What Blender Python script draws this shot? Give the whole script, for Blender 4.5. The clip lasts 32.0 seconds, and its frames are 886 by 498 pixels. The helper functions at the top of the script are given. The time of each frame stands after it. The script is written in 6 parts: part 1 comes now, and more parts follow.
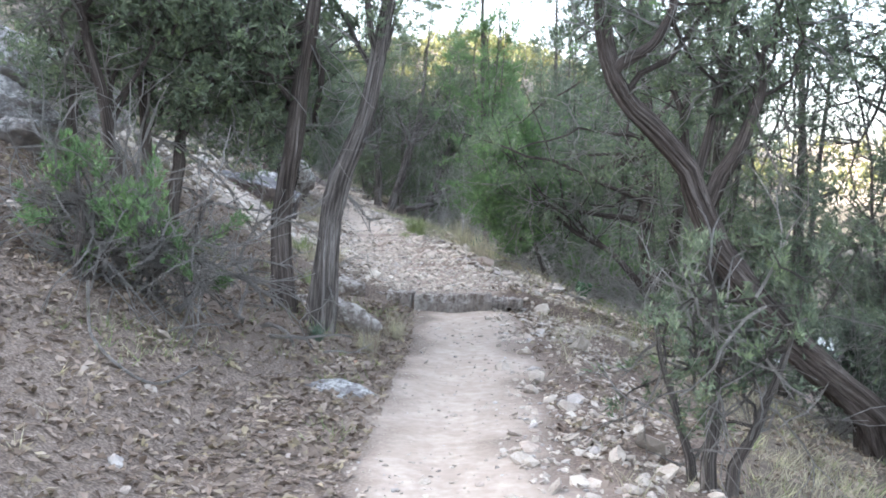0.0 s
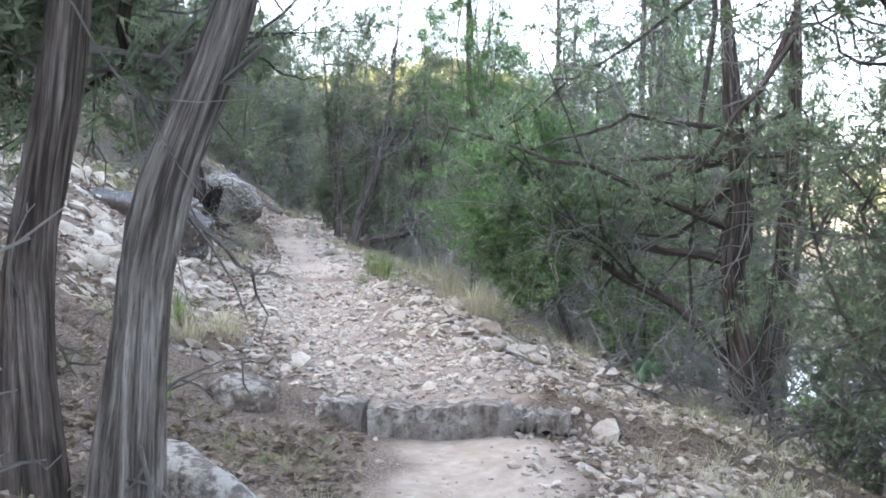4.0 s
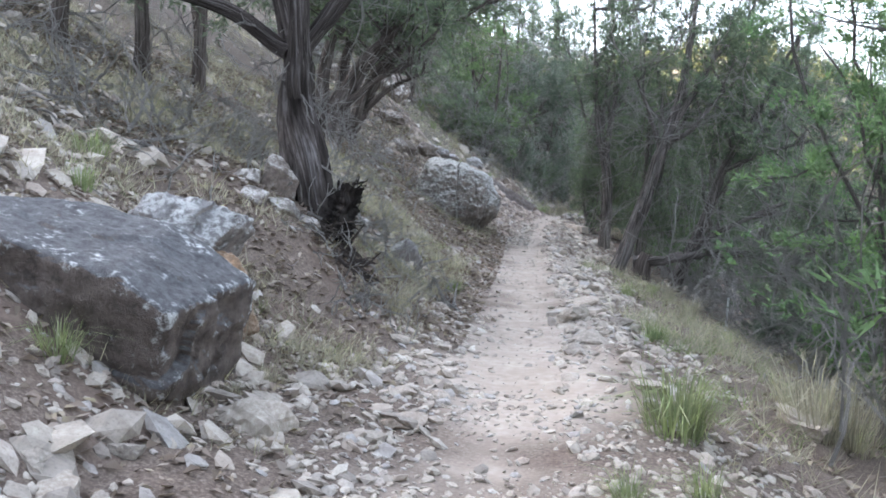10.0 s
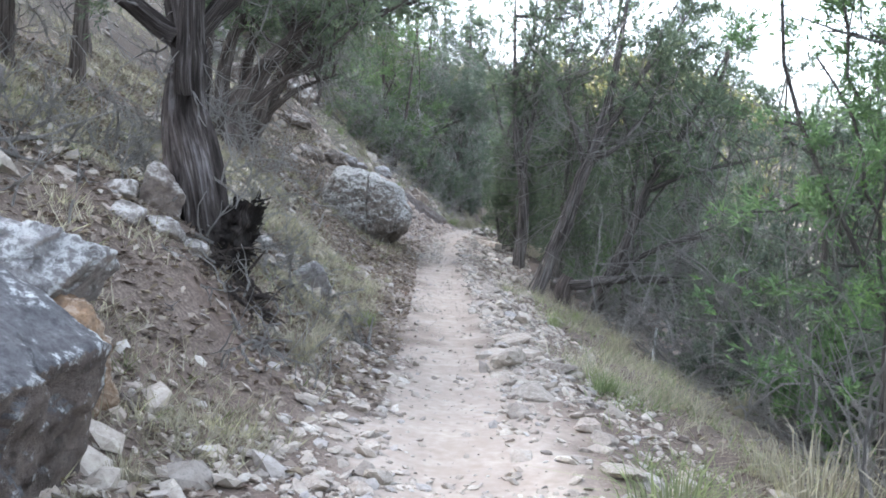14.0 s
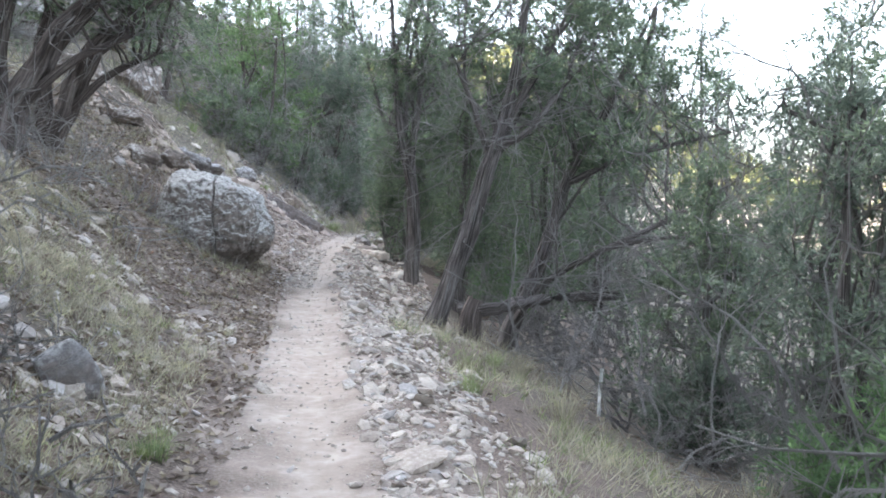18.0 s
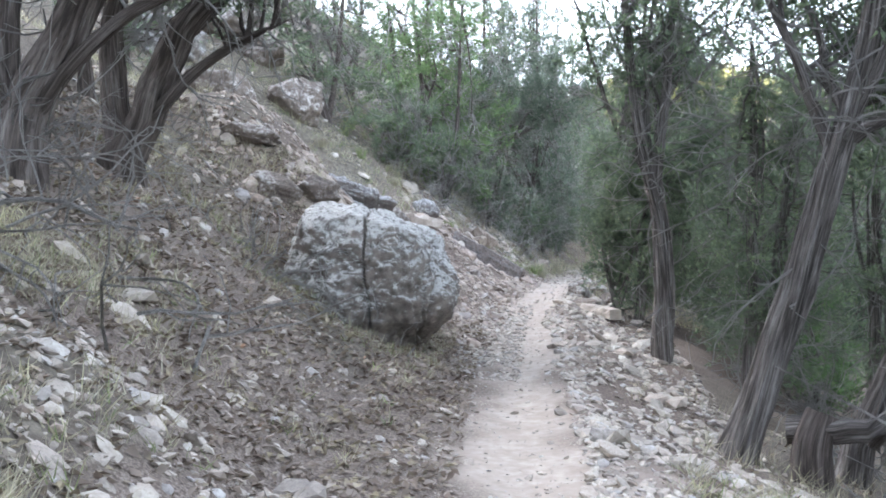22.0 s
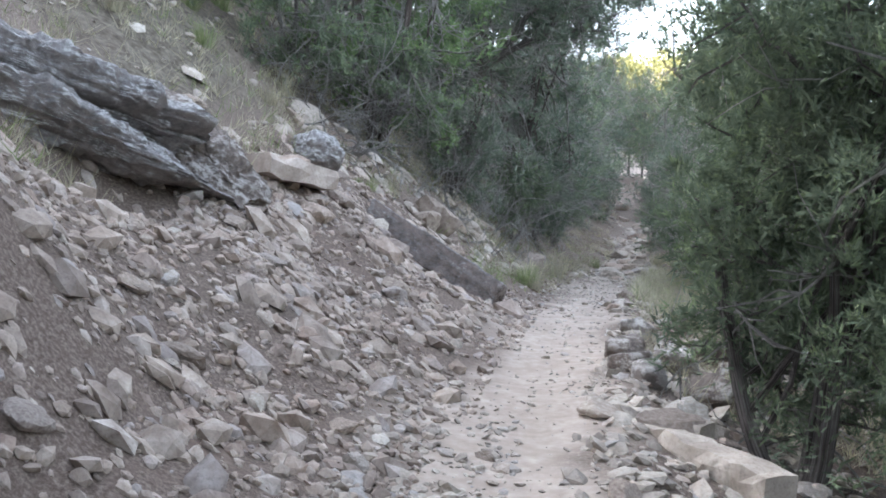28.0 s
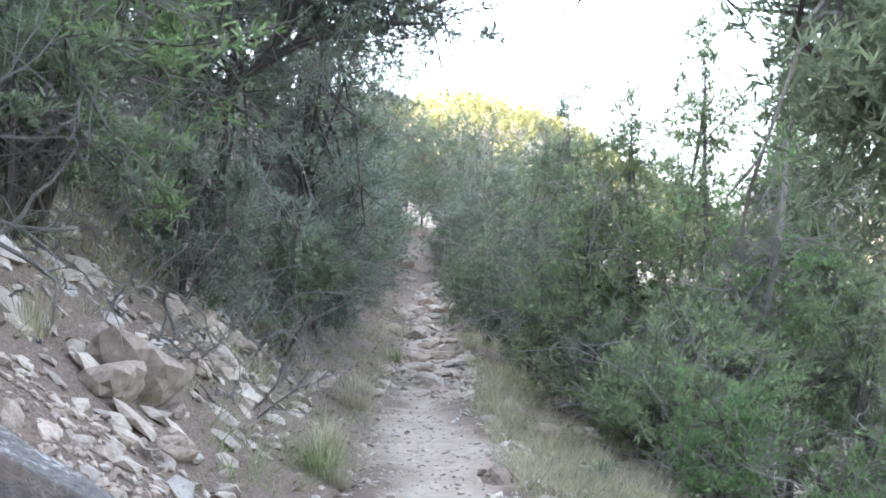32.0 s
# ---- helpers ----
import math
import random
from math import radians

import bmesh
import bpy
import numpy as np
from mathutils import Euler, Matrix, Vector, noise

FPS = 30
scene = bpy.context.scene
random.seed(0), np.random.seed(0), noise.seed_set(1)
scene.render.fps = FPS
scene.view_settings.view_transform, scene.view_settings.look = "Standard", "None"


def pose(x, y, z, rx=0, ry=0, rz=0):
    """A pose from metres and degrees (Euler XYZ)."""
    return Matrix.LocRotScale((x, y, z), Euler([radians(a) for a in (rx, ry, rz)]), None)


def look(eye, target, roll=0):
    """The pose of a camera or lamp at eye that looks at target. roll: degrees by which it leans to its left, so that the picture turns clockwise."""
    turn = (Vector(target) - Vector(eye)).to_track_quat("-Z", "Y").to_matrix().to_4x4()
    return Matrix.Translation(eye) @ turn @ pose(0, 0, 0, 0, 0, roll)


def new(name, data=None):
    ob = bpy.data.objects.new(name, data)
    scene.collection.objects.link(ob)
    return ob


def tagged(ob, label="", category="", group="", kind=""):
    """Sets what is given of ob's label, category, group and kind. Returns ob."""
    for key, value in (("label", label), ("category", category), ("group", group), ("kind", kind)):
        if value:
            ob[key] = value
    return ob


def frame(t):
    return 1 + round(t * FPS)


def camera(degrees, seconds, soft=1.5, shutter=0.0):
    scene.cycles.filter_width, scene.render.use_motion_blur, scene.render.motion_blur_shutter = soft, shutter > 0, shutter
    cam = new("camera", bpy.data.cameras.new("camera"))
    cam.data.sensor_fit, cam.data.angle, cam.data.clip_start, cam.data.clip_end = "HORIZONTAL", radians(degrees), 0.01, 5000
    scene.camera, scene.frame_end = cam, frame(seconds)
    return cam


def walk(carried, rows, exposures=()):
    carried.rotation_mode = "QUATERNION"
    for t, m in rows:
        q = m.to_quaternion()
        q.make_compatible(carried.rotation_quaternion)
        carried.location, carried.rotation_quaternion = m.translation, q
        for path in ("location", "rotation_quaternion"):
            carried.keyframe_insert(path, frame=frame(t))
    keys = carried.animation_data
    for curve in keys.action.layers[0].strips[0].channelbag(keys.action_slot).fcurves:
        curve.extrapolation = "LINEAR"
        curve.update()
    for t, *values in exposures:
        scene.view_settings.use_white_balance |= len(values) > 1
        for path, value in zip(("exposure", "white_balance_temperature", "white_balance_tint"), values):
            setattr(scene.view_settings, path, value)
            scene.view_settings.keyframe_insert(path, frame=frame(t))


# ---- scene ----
cam = camera(48.1, 32.0, soft=1.75)

PATH = [
    (0, (0.002, -0.000, 1.349), (-0.002, 2.992, 1.134), -0.21),
    (0.5, (-0.017, 0.729, 1.346), (-0.139, 3.721, 1.157), -0.93),
    (1, (-0.047, 1.359, 1.321), (-0.248, 4.347, 1.143), 0.36),
    (1.5, (-0.081, 2.036, 1.328), (0.103, 5.029, 1.242), -1.45),
    (2, (-0.045, 2.632, 1.300), (0.112, 5.625, 1.170), -1.72),
    (2.5, (-0.037, 3.161, 1.298), (0.064, 6.158, 1.222), -0.06),
    (4.5, (-0.034, 5.508, 1.220), (0.050, 8.502, 1.059), -0.77),
    (5, (0.027, 6.148, 1.219), (0.267, 9.132, 1.019), -1.71),
    (5.5, (0.148, 6.814, 1.269), (0.317, 9.800, 1.043), 0.15),
    (6, (0.139, 7.661, 1.222), (0.046, 10.649, 0.970), 1.27),
    (6.5, (0.122, 8.321, 1.210), (0.043, 11.314, 1.017), 1.11),
    (7, (0.152, 9.027, 1.208), (-0.136, 12.006, 1.002), 1.11),
    (7.5, (0.135, 9.677, 1.215), (-0.334, 12.633, 1.020), 1.78),
    (8, (0.039, 10.248, 1.289), (-0.449, 13.204, 1.131), 2.15),
    (8.5, (-0.049, 10.823, 1.367), (-0.833, 13.717, 1.273), 0.63),
    (9, (-0.120, 11.225, 1.513), (-1.028, 14.083, 1.416), -0.94),
    (9.5, (-0.266, 11.700, 1.511), (-1.113, 14.575, 1.393), 0.82),
    (10, (-0.437, 12.205, 1.507), (-1.167, 15.110, 1.332), 1.10),
    (10.5, (-0.598, 12.761, 1.556), (-1.280, 15.679, 1.407), -0.34),
    (11, (-0.688, 12.917, 1.561), (-1.369, 15.835, 1.411), 1.36),
    (11.5, (-0.699, 12.927, 1.556), (-1.250, 15.871, 1.376), 1.20),
    (12, (-0.720, 12.914, 1.562), (-1.182, 15.873, 1.387), 2.53),
    (12.5, (-0.725, 12.917, 1.559), (-1.217, 15.871, 1.390), 2.33),
    (13, (-0.764, 12.962, 1.564), (-1.275, 15.913, 1.386), 1.80),
    (13.5, (-0.790, 13.066, 1.596), (-1.217, 16.032, 1.458), 3.23),
    (15.5, (-1.022, 14.415, 1.606), (-1.513, 17.366, 1.391), 0.58),
    (16, (-1.086, 14.740, 1.622), (-1.392, 17.714, 1.376), 1.87),
    (16.5, (-1.089, 15.280, 1.671), (-1.349, 18.258, 1.424), 1.36),
    (17, (-1.106, 15.833, 1.709), (-1.477, 18.802, 1.490), 0.58),
    (17.5, (-1.147, 16.344, 1.758), (-1.280, 19.339, 1.648), -1.67),
    (18, (-1.110, 16.702, 1.743), (-1.214, 19.697, 1.590), 0.05),
    (18.5, (-1.120, 17.177, 1.805), (-1.521, 20.147, 1.667), -0.22),
    (19, (-1.225, 17.773, 1.792), (-1.811, 20.710, 1.615), 0.25),
    (19.5, (-1.322, 18.407, 1.833), (-1.806, 21.363, 1.666), -1.54),
    (20, (-1.389, 18.984, 1.854), (-1.902, 21.938, 1.746), 0.70),
    (20.5, (-1.505, 19.538, 1.840), (-2.129, 22.471, 1.763), 0.10),
    (21, (-1.724, 20.082, 1.818), (-2.090, 23.059, 1.739), 0.24),
    (21.5, (-1.890, 20.827, 1.818), (-2.453, 23.773, 1.734), -1.80),
    (22, (-1.998, 21.452, 1.789), (-2.674, 24.375, 1.747), -2.03),
    (22.5, (-2.035, 22.098, 1.805), (-2.484, 25.065, 1.785), -1.09),
    (23, (-2.104, 22.821, 1.814), (-2.669, 25.768, 1.795), 1.01),
    (23.5, (-2.222, 23.483, 1.790), (-2.789, 26.429, 1.745), -0.51),
    (24, (-2.416, 24.101, 1.777), (-2.772, 27.078, 1.682), -0.93),
    (24.5, (-2.577, 24.865, 1.822), (-3.177, 27.804, 1.831), -0.37),
    (25, (-2.707, 25.553, 1.797), (-3.358, 28.482, 1.791), 1.42),
    (25.5, (-2.809, 26.263, 1.840), (-3.279, 29.226, 1.819), 0.40),
    (27.5, (-3.077, 29.249, 1.820), (-3.567, 32.208, 1.749), 0.59),
    (28, (-3.247, 29.920, 1.805), (-3.871, 32.852, 1.675), 1.80),
    (28.5, (-3.478, 30.607, 1.915), (-3.946, 33.569, 1.832), 1.50),
    (29, (-3.632, 31.329, 1.931), (-4.192, 34.276, 1.860), -0.97),
    (29.5, (-3.725, 31.904, 1.946), (-4.309, 34.847, 1.917), 0.41),
    (30, (-3.923, 32.627, 2.048), (-4.266, 35.607, 2.008), -0.61),
    (30.5, (-4.021, 33.279, 2.043), (-4.330, 36.262, 1.986), -0.17),
    (31, (-4.019, 33.850, 2.155), (-4.281, 36.839, 2.126), -1.41),
    (31.5, (-4.070, 34.514, 2.210), (-4.180, 37.512, 2.215), 0.41),
    (32, (-4.078, 35.079, 2.305), (-3.999, 38.078, 2.315), 0.07),
]
walk(cam, [(t, look(eye, target, roll)) for t, eye, target, roll in PATH], [(t, stops, 5900, 10) for t, stops in ((0, 2.95), (4, 3.08), (5.5, 3.1), (8, 2.68), (10, 2.98), (12, 3.08), (18, 3.22), (22, 3.42), (24, 3.56), (25, 3.5), (28, 3.08), (30, 3.28), (32, 3.47))])

# ---- light ----
world = bpy.data.worlds.new("sky_world")
scene.world = world
world.use_nodes = True
wn, wl = world.node_tree.nodes, world.node_tree.links
sky = wn.new("ShaderNodeTexSky")
sky.sky_type, sky.sun_disc = "NISHITA", False
sky.sun_elevation, sky.sun_rotation = radians(24), radians(-82)
sky.air_density, sky.dust_density, sky.ozone_density = 1.0, 3.0, 0.6
sat = wn.new("ShaderNodeHueSaturation")
sat.inputs["Saturation"].default_value = 0.42
wl.new(sky.outputs[0], sat.inputs["Color"])
wl.new(sat.outputs[0], wn["Background"].inputs["Color"])
wn["Background"].inputs["Strength"].default_value = 0.15

SUN_FROM = (-math.cos(radians(24)) * math.sin(radians(82)), math.cos(radians(24)) * math.cos(radians(82)), math.sin(radians(24)))
sun = new("sun", bpy.data.lights.new("sun", "SUN"))
sun.data.energy, sun.data.angle, sun.data.color = 4.0, radians(0.5), (1.0, 0.86, 0.62)
sun.matrix_world = look((0, 0, 60), (-SUN_FROM[0], -SUN_FROM[1], 60 - SUN_FROM[2]))

# ---- noise and terrain ----
_tab = np.random.default_rng(7).random((256, 256))


def vnoise(x, y, s, k=0):
    """Smooth value noise in -1..1 with a feature size of s metres."""
    x, y = np.asarray(x, float) / s + 17.3 * k, np.asarray(y, float) / s + 31.7 * k
    i, j = np.floor(x).astype(int), np.floor(y).astype(int)
    fx, fy = x - i, y - j
    fx, fy = fx * fx * (3 - 2 * fx), fy * fy * (3 - 2 * fy)
    a, b = _tab[i % 256, j % 256], _tab[(i + 1) % 256, j % 256]
    c, d = _tab[i % 256, (j + 1) % 256], _tab[(i + 1) % 256, (j + 1) % 256]
    return 2 * ((a * (1 - fx) + b * fx) * (1 - fy) + (c * (1 - fx) + d * fx) * fy) - 1


def vnoise3(p, s, k=0):
    """Smooth value noise in -1..1 of points in space."""
    q = np.asarray(p, float) / s + np.array([17.3, 5.1, 9.7]) * k + 400
    i = np.floor(q).astype(int)
    f = q - i
    f = f * f * (3 - 2 * f)
    out = 0
    for dx in (0, 1):
        for dy in (0, 1):
            for dz in (0, 1):
                h = _tab[(i[:, 0] + dx + 37 * (i[:, 2] + dz)) % 256, (i[:, 1] + dy + 101 * (i[:, 2] + dz)) % 256]
                out = out + h * (f[:, 0] if dx else 1 - f[:, 0]) * (f[:, 1] if dy else 1 - f[:, 1]) * (f[:, 2] if dz else 1 - f[:, 2])
    return 2 * out - 1


TRAIL_Y = [-10, 4.4, 8.6, 10.2, 12, 13.6, 14.7, 18, 20.5, 25, 30, 33, 36, 40, 46, 52, 62, 70, 90]
TRAIL_X = [0.0, -0.03, 0.15, 0.1, -0.42, -0.9, -1.05, -1.42, -1.77, -2.48, -3.32, -3.7, -3.9, -3.97, -4.0, -3.75, -3.95, -4.6, -5.5]
GRADE_Y = [-10, 0, 5.5, 9, 10.40, 10.52, 11.5, 13, 15, 17, 20, 25, 29, 31, 33, 35, 39, 42, 50, 55, 60, 70, 90, 140]
GRADE_Z = [0.15, 0.05, -0.06, -0.06, -0.02, 0.12, 0.2, 0.27, 0.37, 0.47, 0.5, 0.52, 0.57, 0.65, 0.75, 0.85, 0.9, 0.78, 0.6, 0.7, 1.0, 3.2, 4.0, 3.0]


def trail_x(y):
    return np.interp(y, TRAIL_Y, TRAIL_X)


def trail_z(y):
    return np.interp(y, GRADE_Y, GRADE_Z)


def smooth(a, b, v):
    v = np.clip((v - a) / (b - a), 0, 1)
    return v * v * (3 - 2 * v)


WATER = -7.0


def height(x, y, fine=True):
    """Height of the ground at x, y."""
    x, y = np.asarray(x, float), np.asarray(y, float)
    u = x - trail_x(y)
    z = trail_z(y)
    a = np.maximum(-u, 0)
    steep = np.interp(y, [0, 9, 12, 17, 22, 28, 32, 36, 39, 44, 48], [0.5, 0.55, 0.62, 0.68, 0.66, 0.74, 0.7, 0.66, 0.85, 0.98, 0.95])
    toe = np.interp(y, [0, 9, 12, 18, 26, 30, 34, 38, 42, 50], [0.12, 0.15, 0.22, 0.3, 0.36, 0.36, 0.46, 0.52, 0.42, 0.36])
    up = toe * np.clip(a - 0.45, 0, 0.8) + steep * np.clip(a - 1.2, 0, 5) + 0.6 * np.clip(a - 6.2, 0, 70)
    r = np.maximum(u, 0)
    shelf = np.interp(y, [0, 9, 12, 18, 26, 30, 40], [0.9, 0.9, 0.9, 0.75, 0.5, 0.45, 0.6])
    down = 0.31 * np.clip(r - shelf, 0, 1.4) + 0.5 * np.clip(r - shelf - 1.4, 0, 13) + 0.2 * np.clip(r - shelf - 14.4, 0, 8)
    far = 0.22 * np.clip(x - 78, 0, 90) + 39 * np.exp(-(((x - 12) / 40) ** 2) - ((y - 300) / 85) ** 2) + 14 * np.exp(-(((x - 70) / 60) ** 2) - ((y - 330) / 90) ** 2)
    z = z + up - down + far
    lump = 0.07 * vnoise(x, y, 0.9, 1) + 0.035 * vnoise(x, y, 0.35, 2)
    off = smooth(0.3, 1.3, np.abs(u))
    z = z + lump * off + 0.35 * vnoise(x, y, 4.0, 3) * smooth(3, 7, np.abs(u)) + 2.5 * vnoise(x, y, 22, 4) * smooth(14, 50, np.abs(u))
    z = z + 0.34 * np.exp(-(((x + 3.25) / 0.75) ** 2) - ((y - 19.0) / 0.95) ** 2)
    z = z + 1.1 * np.exp(-(((x + 6.7) / 1.1) ** 2) - ((y - 32.5) / 1.0) ** 2)
    z = z + 0.2 * np.exp(-(((x - 0.38) / 0.38) ** 2) - ((y - 13.6) / 1.2) ** 2)
    # hollow under the ledge, and the bank behind the cracked boulder
    z = z - 0.42 * np.exp(-(((x + 6.15) / 0.45) ** 2) - ((y - 34.9) / 0.7) ** 2)
    z = z + 0.42 * np.exp(-(((x + 5.75) / 0.5) ** 2) - ((y - 31.6) / 0.6) ** 2)
    if fine:
        z = z + 0.016 * vnoise(x, y, 0.31, 5) * smooth(0.15, 0.6, np.abs(u)) + 0.018 * vnoise(x, y, 0.7, 6) - 0.035 * np.exp(-(u / 0.28) ** 2)
    return z


def hz(x, y):
    return float(height(x, y))


# ---- mesh and material helpers ----
def mesh_np(name, verts, faces, mat, uv=None, flat=True, attr=None):
    """A mesh from arrays: faces is (n, 3) or (n, 4)."""
    verts, faces = np.asarray(verts, np.float32), np.asarray(faces, np.int32)
    me = bpy.data.meshes.new(name)
    n, k = faces.shape
    me.vertices.add(len(verts))
    me.vertices.foreach_set("co", verts.ravel())
    me.loops.add(n * k)
    me.loops.foreach_set("vertex_index", faces.ravel())
    me.polygons.add(n)
    me.polygons.foreach_set("loop_start", np.arange(0, n * k, k, dtype=np.int32))
    if uv is not None:
        layer = me.uv_layers.new(name="UVMap")
        layer.data.foreach_set("uv", np.asarray(uv, np.float32)[faces.ravel()].ravel())
    if attr is not None:
        at = me.attributes.new("cover", "FLOAT_COLOR", "POINT")
        at.data.foreach_set("color", np.asarray(attr, np.float32).ravel())
    me.polygons.foreach_set("use_smooth", np.full(n, not flat))
    me.update(calc_edges=True)
    me.validate()
    if mat:
        me.materials.append(mat)
    return me


def part(name, me, parent, label=""):
    ob = new(name, me)
    ob.parent = parent
    return tagged(ob, label)


def empty(name, loc, label, category, group="", kind=""):
    ob = new(name)
    ob.location = loc
    ob.empty_display_size = 0.1
    return tagged(ob, label, category, group, kind)


class Mat:
    """A small builder for principled node materials."""

    def __init__(self, name, rough=0.9, spec=0.2):
        self.m = bpy.data.materials.new(name)
        self.m.use_nodes = True
        self.n, self.l = self.m.node_tree.nodes, self.m.node_tree.links
        self.b = self.n["Principled BSDF"]
        self.b.inputs["Roughness"].default_value = rough
        self.b.inputs["Specular IOR Level"].default_value = spec
        self.co = None

    def coord(self, kind="Object", scale=(1, 1, 1)):
        t = self.n.new("ShaderNodeTexCoord")
        m = self.n.new("ShaderNodeMapping")
        m.inputs["Scale"].default_value = scale
        self.l.new(t.outputs[kind], m.inputs[0])
        return m.outputs[0]

    def world(self, scale=(1, 1, 1)):
        t = self.n.new("ShaderNodeNewGeometry")
        m = self.n.new("ShaderNodeMapping")
        m.inputs["Scale"].default_value = scale
        self.l.new(t.outputs["Position"], m.inputs[0])
        return m.outputs[0]

    def noise(self, co, scale, detail=4.0, rough=0.6):
        t = self.n.new("ShaderNodeTexNoise")
        t.inputs["Scale"].default_value, t.inputs["Detail"].default_value, t.inputs["Roughness"].default_value = scale, detail, rough
        self.l.new(co, t.inputs["Vector"])
        return t.outputs["Fac"]

    def voro(self, co, scale):
        t = self.n.new("ShaderNodeTexVoronoi")
        t.inputs["Scale"].default_value = scale
        self.l.new(co, t.inputs["Vector"])
        return t

    def ramp(self, fac, stops):
        r = self.n.new("ShaderNodeValToRGB")
        e = r.color_ramp.elements
        while len(e) < len(stops):
            e.new(0.5)
        for s, (p, c) in zip(e, stops):
            s.position, s.color = p, (*c, 1) if len(c) == 3 else c
        self.l.new(fac, r.inputs[0])
        return r.outputs[0]

    def mix(self, fac, a, b, mode="MIX"):
        x = self.n.new("ShaderNodeMix")
        x.data_type, x.blend_type = "RGBA", mode
        for value, s in ((fac, x.inputs[0]), (a, x.inputs[6]), (b, x.inputs[7])):
            if isinstance(value, (int, float)):
                s.default_value = value
            elif isinstance(value, tuple):
                s.default_value = (*value, 1)
            else:
                self.l.new(value, s)
        return x.outputs[2]

    def island(self):
        return self.n.new("ShaderNodeNewGeometry").outputs["Random Per Island"]

    def rand(self):
        return self.n.new("ShaderNodeObjectInfo").outputs["Random"]

    def color(self, c):
        self.l.new(c, self.b.inputs["Base Color"])

    def bump(self, fac, strength, dist=0.02):
        b = self.n.new("ShaderNodeBump")
        b.inputs["Strength"].default_value, b.inputs["Distance"].default_value = strength, dist
        self.l.new(fac, b.inputs["Height"])
        self.l.new(b.outputs[0], self.b.inputs["Normal"])

    def thin(self, amount):
        """Lets some light through, for leaves and grass."""
        tr = self.n.new("ShaderNodeBsdfTranslucent")
        ms = self.n.new("ShaderNodeMixShader")
        ms.inputs[0].default_value = amount
        src = self.b.inputs["Base Color"].links[0].from_socket
        self.l.new(src, tr.inputs[0])
        self.l.new(self.b.outputs[0], ms.inputs[1])
        self.l.new(tr.outputs[0], ms.inputs[2])
        self.l.new(ms.outputs[0], self.n["Material Output"].inputs[0])


def make_ground():
    q = Mat("soil", 0.95, 0.1)
    co = q.world()
    at = q.n.new("ShaderNodeAttribute")
    at.attribute_name = "cover"
    sp = q.n.new("ShaderNodeSeparateColor")
    q.l.new(at.outputs["Color"], sp.inputs[0])
    n1, n2, n3 = q.noise(co, 1.3), q.noise(co, 14, 6), q.noise(co, 60, 5, 0.7)
    dirt = q.ramp(n2, [(0.28, (0.315, 0.264, 0.222)), (0.45, (0.37, 0.313, 0.265)), (0.58, (0.405, 0.346, 0.295)), (0.75, (0.46, 0.398, 0.343))])
    dirt = q.mix(q.ramp(q.noise(co, 3.5, 5), [(0.42, (0.4, 0.4, 0.4)), (0.6, (0, 0, 0))]), dirt, (0.27, 0.218, 0.18))
    litter = q.ramp(n3, [(0.32, (0.06, 0.048, 0.04)), (0.48, (0.14, 0.11, 0.09)), (0.58, (0.215, 0.178, 0.15)), (0.7, (0.32, 0.275, 0.24))])
    scree = q.ramp(n3, [(0.3, (0.06, 0.045, 0.038)), (0.5, (0.14, 0.108, 0.088)), (0.72, (0.27, 0.225, 0.19))])
    red = q.ramp(n2, [(0.35, (0.10, 0.072, 0.058)), (0.7, (0.22, 0.168, 0.137))])
    scree = q.mix(q.ramp(n1, [(0.55, (0, 0, 0)), (0.68, (1, 1, 1))]), scree, red)
    base = q.mix(sp.outputs[1], litter, scree)
    base = q.mix(sp.outputs[0], base, dirt)
    grassy = q.ramp(n2, [(0.35, (0.06, 0.05, 0.039)), (0.5, (0.11, 0.096, 0.075)), (0.65, (0.175, 0.155, 0.123))])
    base = q.mix(sp.outputs[2], base, grassy)
    q.color(base)
    q.bump(n3, 0.22, 0.008)
    return q.m


def make_stone(name, stops, scale=6, spread=0.35, speckle=True, island=False):
    q = Mat(name, 0.88, 0.25)
    co = q.coord("Object")
    n1, n2 = q.noise(co, scale, 6, 0.65), q.noise(co, scale * 9, 4, 0.7)
    c = q.ramp(n1, stops)
    if speckle:
        c = q.mix(q.ramp(n2, [(0.33, (0.45, 0.45, 0.45)), (0.5, (0, 0, 0))]), c, (0.16, 0.145, 0.13))
    who = q.island() if island else q.rand()
    tint = q.ramp(who, [(0.0, (0.62, 0.58, 0.55)), (0.3, (0.85, 0.8, 0.74)), (0.55, (1.0, 0.95, 0.88)), (0.75, (0.92, 0.83, 0.76)), (0.88, (0.8, 0.8, 0.82)), (1.0, (1.15, 1.12, 1.05))])
    c = q.mix(1.0, c, tint, "MULTIPLY")
    q.color(c)
    q.bump(q.mix(0.5, n1, n2), 0.5, 0.015)
    return q.m


PALE = [(0.3, (0.29, 0.262, 0.236)), (0.5, (0.415, 0.385, 0.352)), (0.7, (0.55, 0.525, 0.49))]


